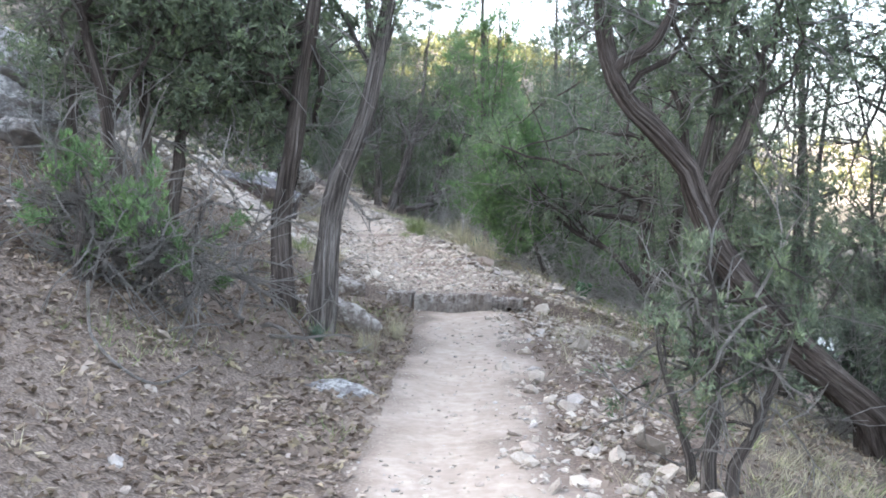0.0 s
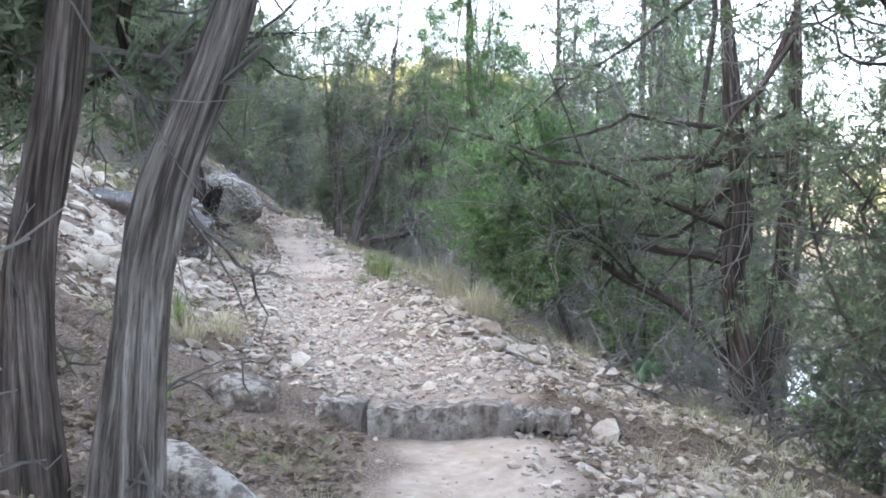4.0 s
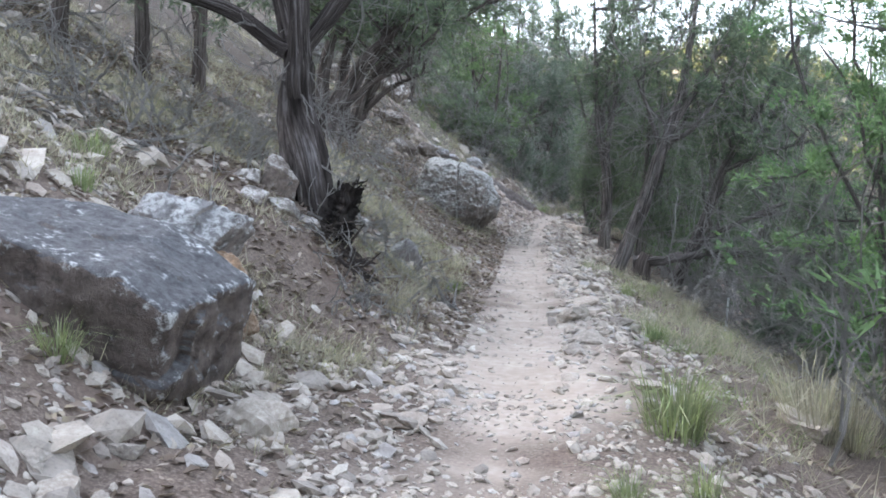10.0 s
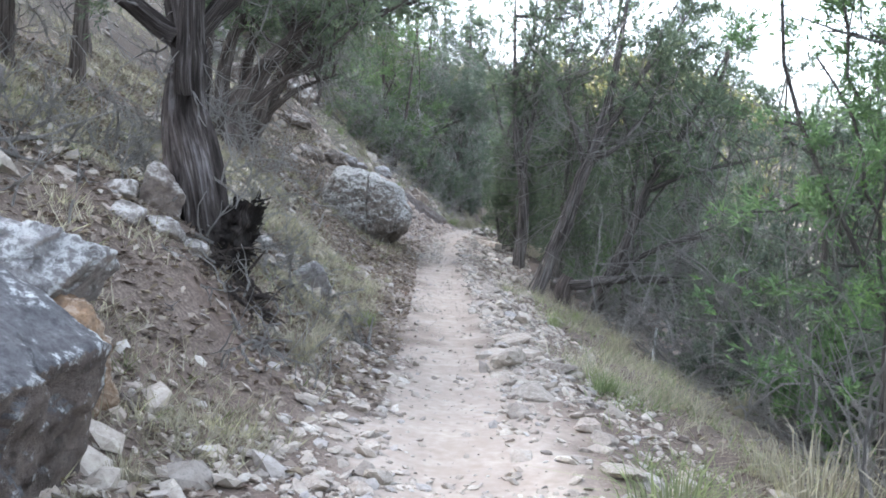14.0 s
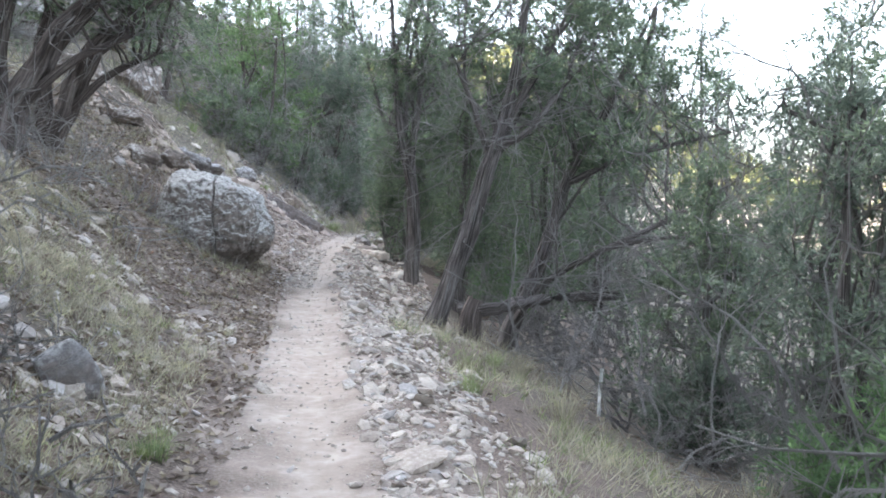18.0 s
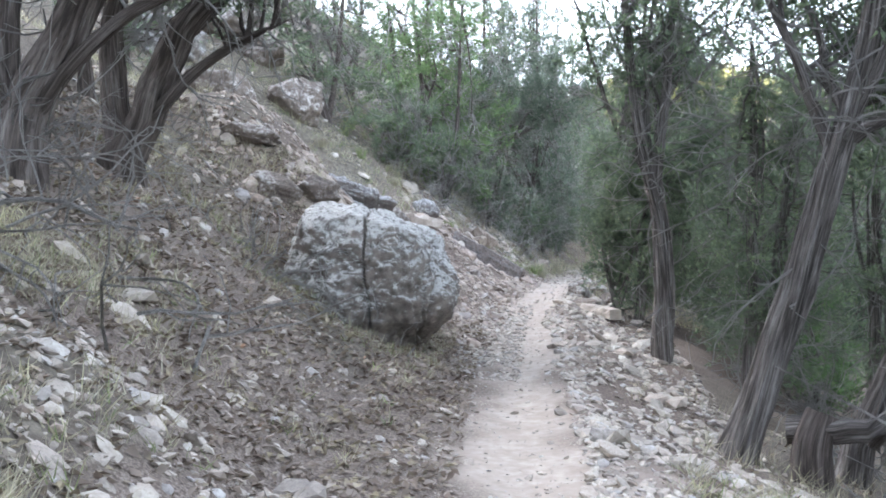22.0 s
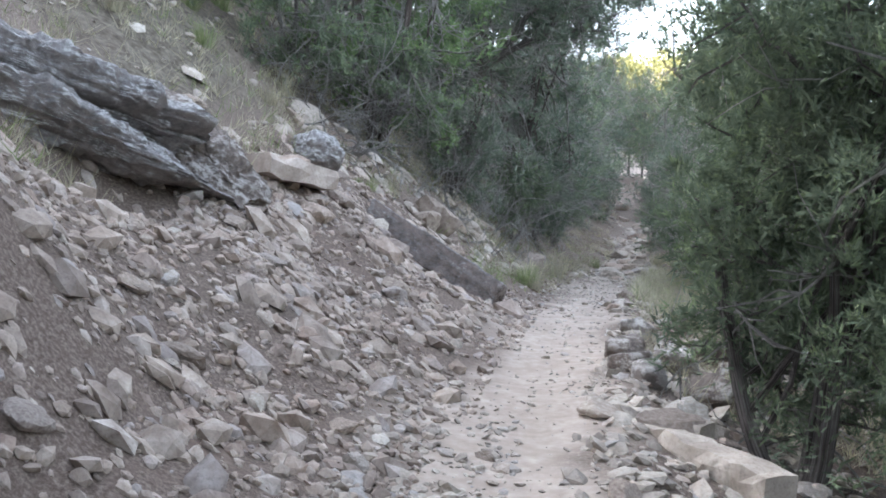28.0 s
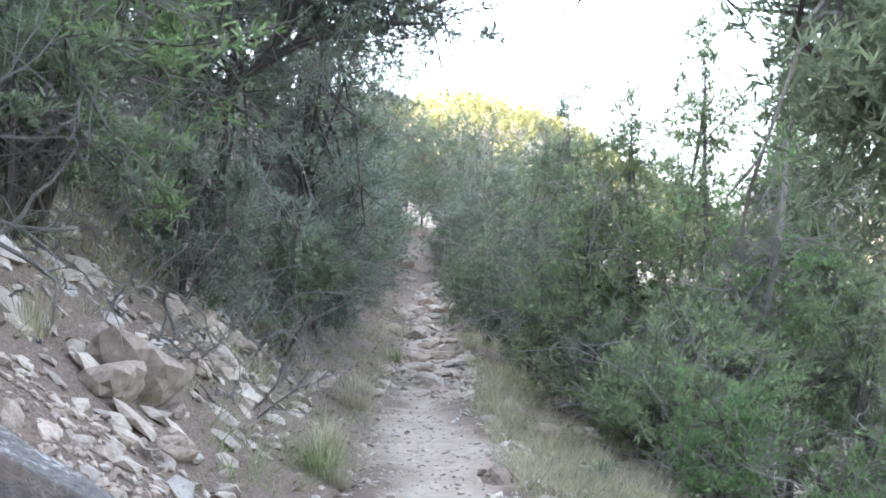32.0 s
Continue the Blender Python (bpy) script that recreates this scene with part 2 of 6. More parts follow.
def make_boulder(name, dark, mid, lichen, amount, scale=3.0, under=(0.34, 0.26, 0.2), turn=(-0.35, 0.25), side=0.6, worn=0.35):
    q = Mat(name, 0.9, 0.2)
    co = q.world()
    n1, n2, n3 = q.noise(co, scale, 8, 0.65), q.noise(co, scale * 4, 6, 0.7), q.noise(co, scale * 18, 4, 0.7)
    c = q.ramp(n2, [(0.3, dark), (0.65, mid)])
    spots = q.ramp(n2, [(0.49 - amount * 0.2, (0, 0, 0)), (0.60 - amount * 0.2, (1, 1, 1))])
    wide = q.ramp(n1, [(0.55 - amount * 0.4, (0, 0, 0)), (0.66 - amount * 0.4, (1, 1, 1))])
    both = q.mix(1.0, spots, wide, "MULTIPLY")
    # lichen keeps to the faces that look up, the others mix toward the under colour
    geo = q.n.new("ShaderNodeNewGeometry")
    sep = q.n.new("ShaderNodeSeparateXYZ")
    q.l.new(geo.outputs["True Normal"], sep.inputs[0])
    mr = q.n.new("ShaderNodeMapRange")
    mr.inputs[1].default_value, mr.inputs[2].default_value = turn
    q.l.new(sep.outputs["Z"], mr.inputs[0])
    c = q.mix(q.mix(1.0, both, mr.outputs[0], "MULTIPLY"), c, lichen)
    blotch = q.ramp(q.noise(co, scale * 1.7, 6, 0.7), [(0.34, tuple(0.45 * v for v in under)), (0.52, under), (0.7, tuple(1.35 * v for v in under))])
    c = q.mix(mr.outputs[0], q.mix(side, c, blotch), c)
    # worn edges carry a pale crust; shade in the hollows is painted into the colour
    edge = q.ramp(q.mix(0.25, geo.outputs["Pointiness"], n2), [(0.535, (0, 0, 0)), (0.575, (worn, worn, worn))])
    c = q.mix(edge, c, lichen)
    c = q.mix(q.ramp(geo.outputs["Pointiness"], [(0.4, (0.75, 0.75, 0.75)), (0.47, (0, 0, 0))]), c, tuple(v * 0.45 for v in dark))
    c = q.mix(q.ramp(n3, [(0.34, (0.45, 0.45, 0.45)), (0.44, (0, 0, 0))]), c, tuple(v * 0.5 for v in dark))
    q.color(c)
    q.bump(q.mix(0.5, n2, n3), 0.8, 0.04)
    return q.m


def make_bark(name, dark, mid, pale):
    q = Mat(name, 0.95, 0.1)
    co = q.coord("UV", (12, 0.9, 1))
    n1, n2 = q.noise(co, 2.2, 5, 0.65), q.noise(co, 7, 4, 0.7)
    c = q.ramp(n1, [(0.38, dark), (0.54, mid), (0.72, pale)])
    c = q.mix(q.ramp(n2, [(0.36, (0.75, 0.75, 0.75)), (0.48, (0, 0, 0))]), c, dark)
    q.color(c)
    q.bump(q.mix(0.5, n1, n2), 1.0, 0.05)
    return q.m


def make_leaf(name, stops, through_light=0.36):
    """Leaf colours that change from tuft to tuft, and a little from blade to blade."""
    q = Mat(name, 0.9, 0.03)
    where = q.world()
    patch = q.ramp(q.noise(where, 3.4, 3, 0.65), [(0.3, (0, 0, 0)), (0.68, (1, 1, 1))])
    c = q.ramp(q.mix(0.55, q.island(), patch), stops)
    mid = stops[len(stops) // 2][1]
    # broad dark patches in the leaf colour stand in for self-shadow within the crowns
    c = q.mix(q.ramp(q.noise(where, 1.5, 2), [(0.36, (0.7, 0.7, 0.7)), (0.54, (0, 0, 0))]), c, tuple(0.55 * v for v in mid))
    c = q.mix(q.ramp(q.noise(where, 7.0, 2), [(0.54, (0, 0, 0)), (0.7, (0.55, 0.55, 0.55))]), c, (1.35 * mid[0], 1.45 * mid[1], 1.05 * mid[2]))
    q.color(c)
    q.thin(through_light)
    return q.m


M_soil = make_ground()
M_stone = make_stone("limestone", PALE)
M_rubble = make_stone("limestone_rubble", PALE, 8, island=True)
M_brown_stone = make_stone("brown_limestone", [(0.3, (0.22, 0.185, 0.16)), (0.5, (0.35, 0.305, 0.27)), (0.7, (0.47, 0.43, 0.39))])
M_scree = make_stone("brown_scree", [(0.3, (0.22, 0.18, 0.155)), (0.5, (0.37, 0.322, 0.288)), (0.7, (0.54, 0.495, 0.455))], 8, island=True)
M_step = make_boulder("step_stone", (0.13, 0.114, 0.102), (0.30, 0.268, 0.242), (0.48, 0.455, 0.425), 0.35, 4.5, (0.22, 0.18, 0.152))
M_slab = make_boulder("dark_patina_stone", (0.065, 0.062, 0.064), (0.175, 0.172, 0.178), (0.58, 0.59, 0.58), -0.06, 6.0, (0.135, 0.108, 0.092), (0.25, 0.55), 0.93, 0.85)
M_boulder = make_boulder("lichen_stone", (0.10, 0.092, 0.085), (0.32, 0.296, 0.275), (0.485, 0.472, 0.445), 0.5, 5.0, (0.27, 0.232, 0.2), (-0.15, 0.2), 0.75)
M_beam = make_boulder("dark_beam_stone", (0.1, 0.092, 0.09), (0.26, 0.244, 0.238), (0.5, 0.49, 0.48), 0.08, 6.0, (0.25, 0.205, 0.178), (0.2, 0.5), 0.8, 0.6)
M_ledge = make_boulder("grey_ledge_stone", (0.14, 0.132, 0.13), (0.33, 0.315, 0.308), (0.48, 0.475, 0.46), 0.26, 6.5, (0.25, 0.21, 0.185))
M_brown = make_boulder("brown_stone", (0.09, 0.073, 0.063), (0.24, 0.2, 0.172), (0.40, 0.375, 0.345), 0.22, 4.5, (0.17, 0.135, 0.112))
M_ochre = make_boulder("ochre_stone", (0.15, 0.105, 0.075), (0.36, 0.235, 0.14), (0.42, 0.36, 0.3), 0.3, 5.0)
M_bark = make_bark("juniper_bark", (0.06, 0.052, 0.047), (0.20, 0.178, 0.163), (0.40, 0.375, 0.355))
M_bark_old = make_bark("old_juniper_bark", (0.022, 0.018, 0.016), (0.085, 0.072, 0.066), (0.27, 0.25, 0.245))
M_bark_dark = make_bark("dark_bark", (0.05, 0.041, 0.036), (0.145, 0.121, 0.107), (0.29, 0.26, 0.238))
M_dead = make_bark("dead_wood", (0.2, 0.185, 0.17), (0.36, 0.34, 0.32), (0.54, 0.52, 0.50))
M_char = make_bark("charred_wood", (0.015, 0.013, 0.012), (0.045, 0.038, 0.034), (0.11, 0.095, 0.085))
M_jun = make_leaf("juniper_leaf", [(0.0, (0.146, 0.125, 0.105)), (0.12, (0.088, 0.110, 0.082)), (0.4, (0.168, 0.205, 0.145)), (0.75, (0.232, 0.275, 0.185)), (0.9, (0.319, 0.379, 0.224)), (1.0, (0.437, 0.414, 0.347))])
M_jun2 = make_leaf("bright_juniper_leaf", [(0.0, (0.085, 0.129, 0.065)), (0.4, (0.155, 0.237, 0.118)), (0.75, (0.228, 0.327, 0.160)), (1.0, (0.345, 0.431, 0.235))])
M_jun4 = make_leaf("light_juniper_leaf", [(0.0, (0.105, 0.129, 0.082)), (0.4, (0.19, 0.237, 0.142)), (0.75, (0.27, 0.322, 0.19)), (1.0, (0.385, 0.431, 0.27))])
M_jun3 = make_leaf("grey_juniper_leaf", [(0.0, (0.168, 0.140, 0.112)), (0.18, (0.094, 0.116, 0.094)), (0.5, (0.192, 0.226, 0.176)), (0.8, (0.282, 0.311, 0.246)), (1.0, (0.382, 0.370, 0.321))])
M_oak = make_leaf("oak_leaf", [(0.0, (0.10, 0.15, 0.075)), (0.5, (0.19, 0.26, 0.13)), (1.0, (0.30, 0.37, 0.19))])
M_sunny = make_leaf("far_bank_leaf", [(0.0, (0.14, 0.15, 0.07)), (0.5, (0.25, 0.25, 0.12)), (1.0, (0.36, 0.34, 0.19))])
M_grass = make_leaf("green_grass", [(0.0, (0.125, 0.158, 0.077)), (0.5, (0.223, 0.276, 0.130)), (0.8, (0.326, 0.347, 0.196)), (1.0, (0.479, 0.447, 0.306))], 0.35)
M_dry = make_leaf("dry_grass", [(0.0, (0.192, 0.177, 0.125)), (0.4, (0.354, 0.325, 0.236)), (0.8, (0.501, 0.458, 0.347)), (1.0, (0.620, 0.604, 0.487))], 0.3)
M_blue = make_leaf("bluegreen_leaf", [(0.0, (0.07, 0.11, 0.085)), (0.6, (0.12, 0.175, 0.13)), (1.0, (0.19, 0.25, 0.19))], 0.2)
M_litter = make_leaf("fallen_leaf", [(0.0, (0.08, 0.062, 0.05)), (0.3, (0.16, 0.124, 0.098)), (0.6, (0.28, 0.23, 0.19)), (0.88, (0.41, 0.355, 0.305)), (1.0, (0.40, 0.25, 0.17))], 0.15)
q = Mat("lake_water", 0.08, 0.5)
q.b.inputs["Base Color"].default_value = (0.05, 0.07, 0.07, 1)
q.bump(q.noise(q.world((1, 0.6, 1)), 1.5, 3), 0.15, 0.05)
M_water = q.m
q = Mat("weathered_white_paint", 0.7)
q.color(q.ramp(q.noise(q.coord(), 30), [(0.4, (0.5, 0.5, 0.48)), (0.6, (0.72, 0.72, 0.7))]))
M_white = q.m
q = Mat("cactus_skin", 0.6)
q.color(q.ramp(q.noise(q.world(), 25), [(0.4, (0.07, 0.13, 0.075)), (0.6, (0.13, 0.19, 0.11))]))
M_cactus = q.m

# ---- ground and water ----
half = np.concatenate([np.arange(0, 3.0, 0.065), 3.0 + np.cumsum(0.065 * 1.1 ** np.arange(1, 74))])
cols = np.concatenate([-half[:0:-1], half])
rows_y = np.concatenate([-4 - np.cumsum(0.1 * 1.2 ** np.arange(1, 40))[::-1], np.arange(-4, 46, 0.105), 46 + np.cumsum(0.08 * 1.07 ** np.arange(1, 108))])
U, Y = np.meshgrid(cols, rows_y)
X = trail_x(Y) + U
Z = height(X, Y)
nr, nc = X.shape
idx = np.arange(nr * nc).reshape(nr, nc)
quads = np.stack([idx[:-1, :-1], idx[:-1, 1:], idx[1:, 1:], idx[1:, :-1]], -1).reshape(-1, 4)
edge = 0.26 * vnoise(X, Y, 0.8, 8) + 0.18 * vnoise(X, Y, 0.25, 20)
core = 1 - smooth(0.12, 0.62, np.abs(U) + edge)
rubbly = smooth(10.0, 11.2, Y) * (1 - smooth(20, 22, Y)) * (1 - smooth(2.2, 3.0, -U)) + smooth(30.5, 32, Y) * (1 - smooth(40, 43, Y)) * (1 - smooth(2.6, 3.2, -U))
rubbly = np.clip(rubbly + smooth(0.3, 0.6, U) * (1 - smooth(1.2, 1.8, U)) * (1 - 0.5 * smooth(36, 38, Y)), 0, 1)
core = core * np.where((Y > 10.6) & (Y < 16), 0.45, 1.0) * (1 - 0.75 * smooth(50, 60, Y)) * (1 - smooth(64, 70, Y))
green = np.clip(smooth(9, 30, np.abs(U)) + 0.8 * smooth(16, 19, Y) * smooth(0.9, 1.4, -U) * smooth(-0.1, 0.5, vnoise(X, Y, 1.2, 9)) + 0.6 * smooth(1.3, 2.0, U) + 0.9 * smooth(2.0, 3.0, -U) * smooth(-0.6, 0.2, vnoise(X, Y, 1.1, 29)) * smooth(9, 11, Y) * (1 - 0.8 * smooth(23, 26, Y) * (1 - smooth(31, 33, Y))), 0, 1) * (1 - 0.8 * rubbly)
core = np.maximum(core, 0.75 * smooth(120, 170, Y))
green = green * (1 - smooth(120, 170, Y))
cover = np.stack([core, rubbly, green, np.ones_like(core)], -1).reshape(-1, 4)
me = mesh_np("ground", np.stack([X, Y, Z], -1).reshape(-1, 3), quads, M_soil, flat=False, attr=cover)
tagged(new("ground", me), "rocky hillside with a worn pale dirt footpath, leaf litter and scree", "ground", kind="structure")

bm = bmesh.new()
bmesh.ops.create_grid(bm, x_segments=8, y_segments=8, size=300)
me = bpy.data.meshes.new("water")
bm.to_mesh(me)
bm.free()
me.materials.append(M_water)
ob = tagged(new("water", me), "calm pale lake below the hillside", "lake", kind="structure")
ob.location = (310, 150, WATER)


# ---- stones ----
def ico(sub):
    bm = bmesh.new()
    bmesh.ops.create_icosphere(bm, subdivisions=sub, radius=1)
    v = np.array([p.co[:] for p in bm.verts])
    t = np.array([[p.index for p in f.verts] for f in bm.faces])
    bm.free()
    return v, t


ICO = {k: ico(k) for k in (1, 2, 3, 4, 5, 6, 7)}


def rock_shape(sub, seed, planes=9, rough=0.0, boxy=0.0, keep=(0.62, 0.95), chip=0.0, facet=0.0, cells=40):
    """Vertices of an angular stone of about unit size: a ball, or a box with worn edges, cut by planes."""
    rng = np.random.default_rng(seed)
    v, t = ICO[sub]
    n = rng.normal(size=(planes, 3))
    n /= np.linalg.norm(n, axis=1)[:, None]
    d = rng.uniform(*keep, planes)
    dots = v @ n.T
    r = np.min(np.where(dots > 0.05, d / np.maximum(dots, 0.05), 9), axis=1)
    body = (np.abs(v) ** boxy).sum(1) ** (-1 / boxy) if boxy else 1.15
    r = np.minimum(r * (1.35 if boxy else 1), body)
    p = v * r[:, None]
    k = seed % 50
    if chip:
        # broken steps along the faces
        for s, a in ((0.55, 1.0), (0.25, 0.5)):
            q = vnoise3(p * np.array([1, 1, 1.8]), s, k + 3) * 2.2
            w = np.floor(q) + np.clip((q - np.floor(q)) * 5, 0, 1)
            p = p + v * (chip * a * w)[:, None]
    if facet:
        # broken faces: patches that each tilt their own way
        for m, a in ((cells, 1.0), (cells * 4, 0.45)):
            hub = rng.normal(size=(m, 3))
            hub /= np.linalg.norm(hub, axis=1)[:, None]
            tilt, step = rng.normal(size=(m, 3)), rng.normal(size=m)
            q = v + 0.12 * np.stack([vnoise3(v, 0.3, k + 5), vnoise3(v, 0.3, k + 6), vnoise3(v, 0.3, k + 7)], -1)
            which = (q @ hub.T).argmax(1)
            p = p + v * (facet * a * (((v - hub[which]) * tilt[which]).sum(1) + 0.35 * step[which]))[:, None]
    if rough:
        for s, a in ((0.8, 0.9), (0.4, 0.6), (0.18, 0.38), (0.08, 0.22), (0.04, 0.12)):
            p = p + v * (rough * a * vnoise3(p, s, k))[:, None]
    return p, t


def euler_m(rx, ry, rz):
    return np.array(Euler((radians(rx), radians(ry), radians(rz))).to_matrix())


STONE_BASE = []
for k in range(14):
    p, t = rock_shape(3, 100 + k, 10, 0.03, 14 if k % 3 else 0, (0.38, 0.66), 0.02, 0.05, 14)
    p = p * np.array([1, 0.78, 0.5 if k % 2 else 0.36])
    STONE_BASE.append(mesh_np("stone", p, t, M_stone))
BROWN_BASE = []
for me in STONE_BASE:
    BROWN_BASE.append(me.copy())
    BROWN_BASE[-1].materials[0] = M_brown_stone


def put_stone(x, y, size, k, rot=None, sink=0.25, tall=1.0, label="pale angular limestone rock lying beside the trail", group="loose stones", name="stone", brown=False):
    ob = new(name, (BROWN_BASE if brown else STONE_BASE)[k % len(STONE_BASE)])
    rng = np.random.default_rng(int(abs(x) * 1000 + abs(y) * 77 + k))
    z = hz(x, y)
    e = 0.2
    nx, ny = (hz(x - e, y) - hz(x + e, y)) / (2 * e), (hz(x, y - e) - hz(x, y + e)) / (2 * e)
    up = Vector((nx * 0.8 + rng.normal() * 0.12, ny * 0.8 + rng.normal() * 0.12, 1)).to_track_quat("Z", "Y")
    spin = Euler((0, 0, rng.uniform(0, 6.28) if rot is None else radians(rot))).to_quaternion()
    flatness = 0.5 if k % 2 else 0.36
    ob.matrix_world = Matrix.LocRotScale((x, y, z + size * flatness * (0.55 - sink)), up @ spin, (size, size, size * tall * rng.uniform(0.8, 1.25)))
    return tagged(ob, label, "rock", group)


def boulder(name, loc, size, rot, seed, mat, label, planes=10, rough=0.06, boxy=0.0, sub=6, category="boulder", keep=(0.62, 0.95), cracks=(), layers=0.0, chip=0.0, undercut=0.0, facet=0.04, cells=40, squash=None):
    """A large stone. cracks: places along its own x where it is split, with their lean."""
    p, t = rock_shape(sub, seed, planes, 0, boxy, keep, chip, facet, cells)
    if squash:
        p = squash(p)
    if undercut:
        p[:, :2] *= (1 - undercut * smooth(-0.05, -0.75, p[:, 2]))[:, None]
    for at, lean, wide, deep in cracks:
        off = p[:, 0] - at - lean * p[:, 2] - 0.03 * vnoise(p[:, 2], p[:, 1], 0.3, seed)
        p = p * (1 - deep * np.exp(-((off / wide) ** 2)))[:, None]
    if layers:
        p[:, :2] *= (1 + layers * vnoise(p[:, 2] * 3.1, p[:, 2] * 0 + seed, 0.5, 3) + 0.6 * layers * vnoise(p[:, 2] * 9, p[:, 2] * 0 + seed, 0.5, 4))[:, None]
    p = p * np.array(size)
    g = float(np.prod(size)) ** (1 / 3)
    for d, a in ((0.8, 0.9), (0.4, 0.65), (0.18, 0.52), (0.08, 0.36), (0.04, 0.2)):
        p = p + ICO[sub][0] * (rough * g * a * vnoise3(p, d * g, seed % 50))[:, None]
    p = p @ euler_m(*rot).T
    ob = new(name, mesh_np(name, p, t, mat, flat=sub < 4))
    ob.location = loc
    return tagged(ob, label, category)


def prism(name, corners, thick, mat, seed, jag=0.02, n=14, worn=0.05):
    """A slab of stone: a bar from point to point with a chipped rectangular section."""
    rng = np.random.default_rng(seed)
    a, b, width = Vector(corners[0]), Vector(corners[1]), corners[2]
    along = b - a
    side = along.cross(Vector((0, 0, 1))).normalized()
    upw = side.cross(along).normalized()
    sec = [(-0.5, -0.5), (0.5, -0.5), (0.52, 0.1), (0.44, 0.5), (0.0, 0.53), (-0.46, 0.5), (-0.52, 0.05)]
    vs = []
    for i in range(n + 1):
        c = a + along * (i / n)
        w, h = width * (1 + rng.normal() * worn), thick * (1 + rng.normal() * worn)
        for sx, sz in sec:
            vs.append(c + side * (sx * w + rng.normal() * jag) + upw * (sz * h + rng.normal() * jag))
    m = len(sec)
    tri = []
    for i in range(n):
        for j in range(m):
            q0, q1 = i * m + j, i * m + (j + 1) % m
            tri += [(q0, q1, q1 + m), (q0, q1 + m, q0 + m)]
    for base, flip in ((0, 1), (n * m, 0)):
        for j in range(1, m - 1):
            f = (base, base + j, base + j + 1)
            tri.append(f[::-1] if flip else f)
    tri = np.array(tri)[:, ::-1]
    return mesh_np(name, [v[:] for v in vs], tri, mat)


# ---- wood ----
def tube(path, radii, sides=8, lobes=0.0, twist=0.0, seed=0):
    """A tapered limb along a path, with fluted bark."""
    path, radii = np.asarray(path, float), np.asarray(radii, float)
    n = len(path)
    tan = np.gradient(path, axis=0)
    tan /= np.linalg.norm(tan, axis=1)[:, None] + 1e-9
    ref = np.array([1.0, 0.15, 0.1])
    s = np.cross(tan, ref)
    s /= np.linalg.norm(s, axis=1)[:, None] + 1e-9
    w = np.cross(s, tan)
    ang = np.linspace(0, 2 * np.pi, sides + 1)
    length = np.concatenate([[0], np.cumsum(np.linalg.norm(np.diff(path, axis=0), axis=1))])
    rng = np.random.default_rng(seed)
    ph = rng.uniform(0, 6.28, 4)
    a = ang[None, :] + twist * length[:, None]
    fl = 1 + lobes * (0.5 * np.sin(3 * ang + ph[0])[None, :] + 0.35 * np.sin(5 * ang + ph[1])[None, :] + 0.2 * np.sin(9 * ang + ph[2])[None, :])
    fl = fl + lobes * 0.25 * vnoise(np.broadcast_to(ang * 2, (n, sides + 1)), np.broadcast_to(length[:, None] * 4, (n, sides + 1)), 1.0, seed % 40)
    if sides > 20:
        # long loose strips of bark
        ring = np.stack([np.broadcast_to(2.4 * np.cos(ang), (n, sides + 1)), np.broadcast_to(2.4 * np.sin(ang), (n, sides + 1)), np.broadcast_to(length[:, None] * 1.1, (n, sides + 1))], -1).reshape(-1, 3)
        strip = vnoise3(ring, 0.42, seed % 40).reshape(n, -1)
        fl = fl + 0.22 * np.sign(strip) * np.abs(strip) ** 0.6 + 0.07 * vnoise3(ring, 0.2, seed % 37 + 3).reshape(n, -1)
    fl[:, -1] = fl[:, 0]
    rr = radii[:, None] * fl
    v = path[:, None] + s[:, None] * (np.cos(a) * rr)[..., None] + w[:, None] * (np.sin(a) * rr)[..., None]
    uv = np.stack([np.broadcast_to(ang / 6.283, (n, sides + 1)), np.broadcast_to(length[:, None], (n, sides + 1))], -1)
    k = np.arange(n * (sides + 1)).reshape(n, sides + 1)
    f = np.stack([k[:-1, :-1], k[:-1, 1:], k[1:, 1:], k[1:, :-1]], -1).reshape(-1, 4)
    return v.reshape(-1, 3), f, uv.reshape(-1, 2)


def join(parts):
    vs, fs, uvs, o = [], [], [], 0
    for v, f, uv in parts:
        vs.append(v)
        fs.append(f + o)
        uvs.append(uv)
        o += len(v)
    return np.concatenate(vs), np.concatenate(fs), np.concatenate(uvs)


def spline(pts, n):
    """A smooth curve through a few points."""
    pts = np.asarray(pts, float)
    if len(pts) < 3:
        t = np.linspace(0, 1, n)[:, None]
        return pts[0] * (1 - t) + pts[-1] * t
    t = np.linspace(0, len(pts) - 1, n)
    ext = np.vstack([2 * pts[0] - pts[1], pts, 2 * pts[-1] - pts[-2]])
    i = np.minimum(t.astype(int), len(pts) - 2)
    f = (t - i)[:, None]
    p0, p1, p2, p3 = ext[i], ext[i + 1], ext[i + 2], ext[i + 3]
    return 0.5 * (2 * p1 + (p2 - p0) * f + (2 * p0 - 5 * p1 + 4 * p2 - p3) * f**2 + (3 * p1 - p0 - 3 * p2 + p3) * f**3)


def wander(rng, start, heading, length, n=8, bend=0.35, lift=0.0):
    p, d, out = np.array(start, float), np.array(heading, float), []
    d /= np.linalg.norm(d)
    for _ in range(n):
        out.append(p.copy())
        p = p + d * length / (n - 1)
        d = d + rng.normal(size=3) * bend / 2 + np.array([0, 0, lift / n])
        d /= np.linalg.norm(d)
    return np.array(out)


def clear_of_path(p):
    """True for points that stay out of the walker's way."""
    u = p[:, 0] - trail_x(p[:, 1])
    return (np.abs(u) > 0.62) | (p[:, 2] > trail_z(p[:, 1]) + 2.7) | (p[:, 1] > 37)


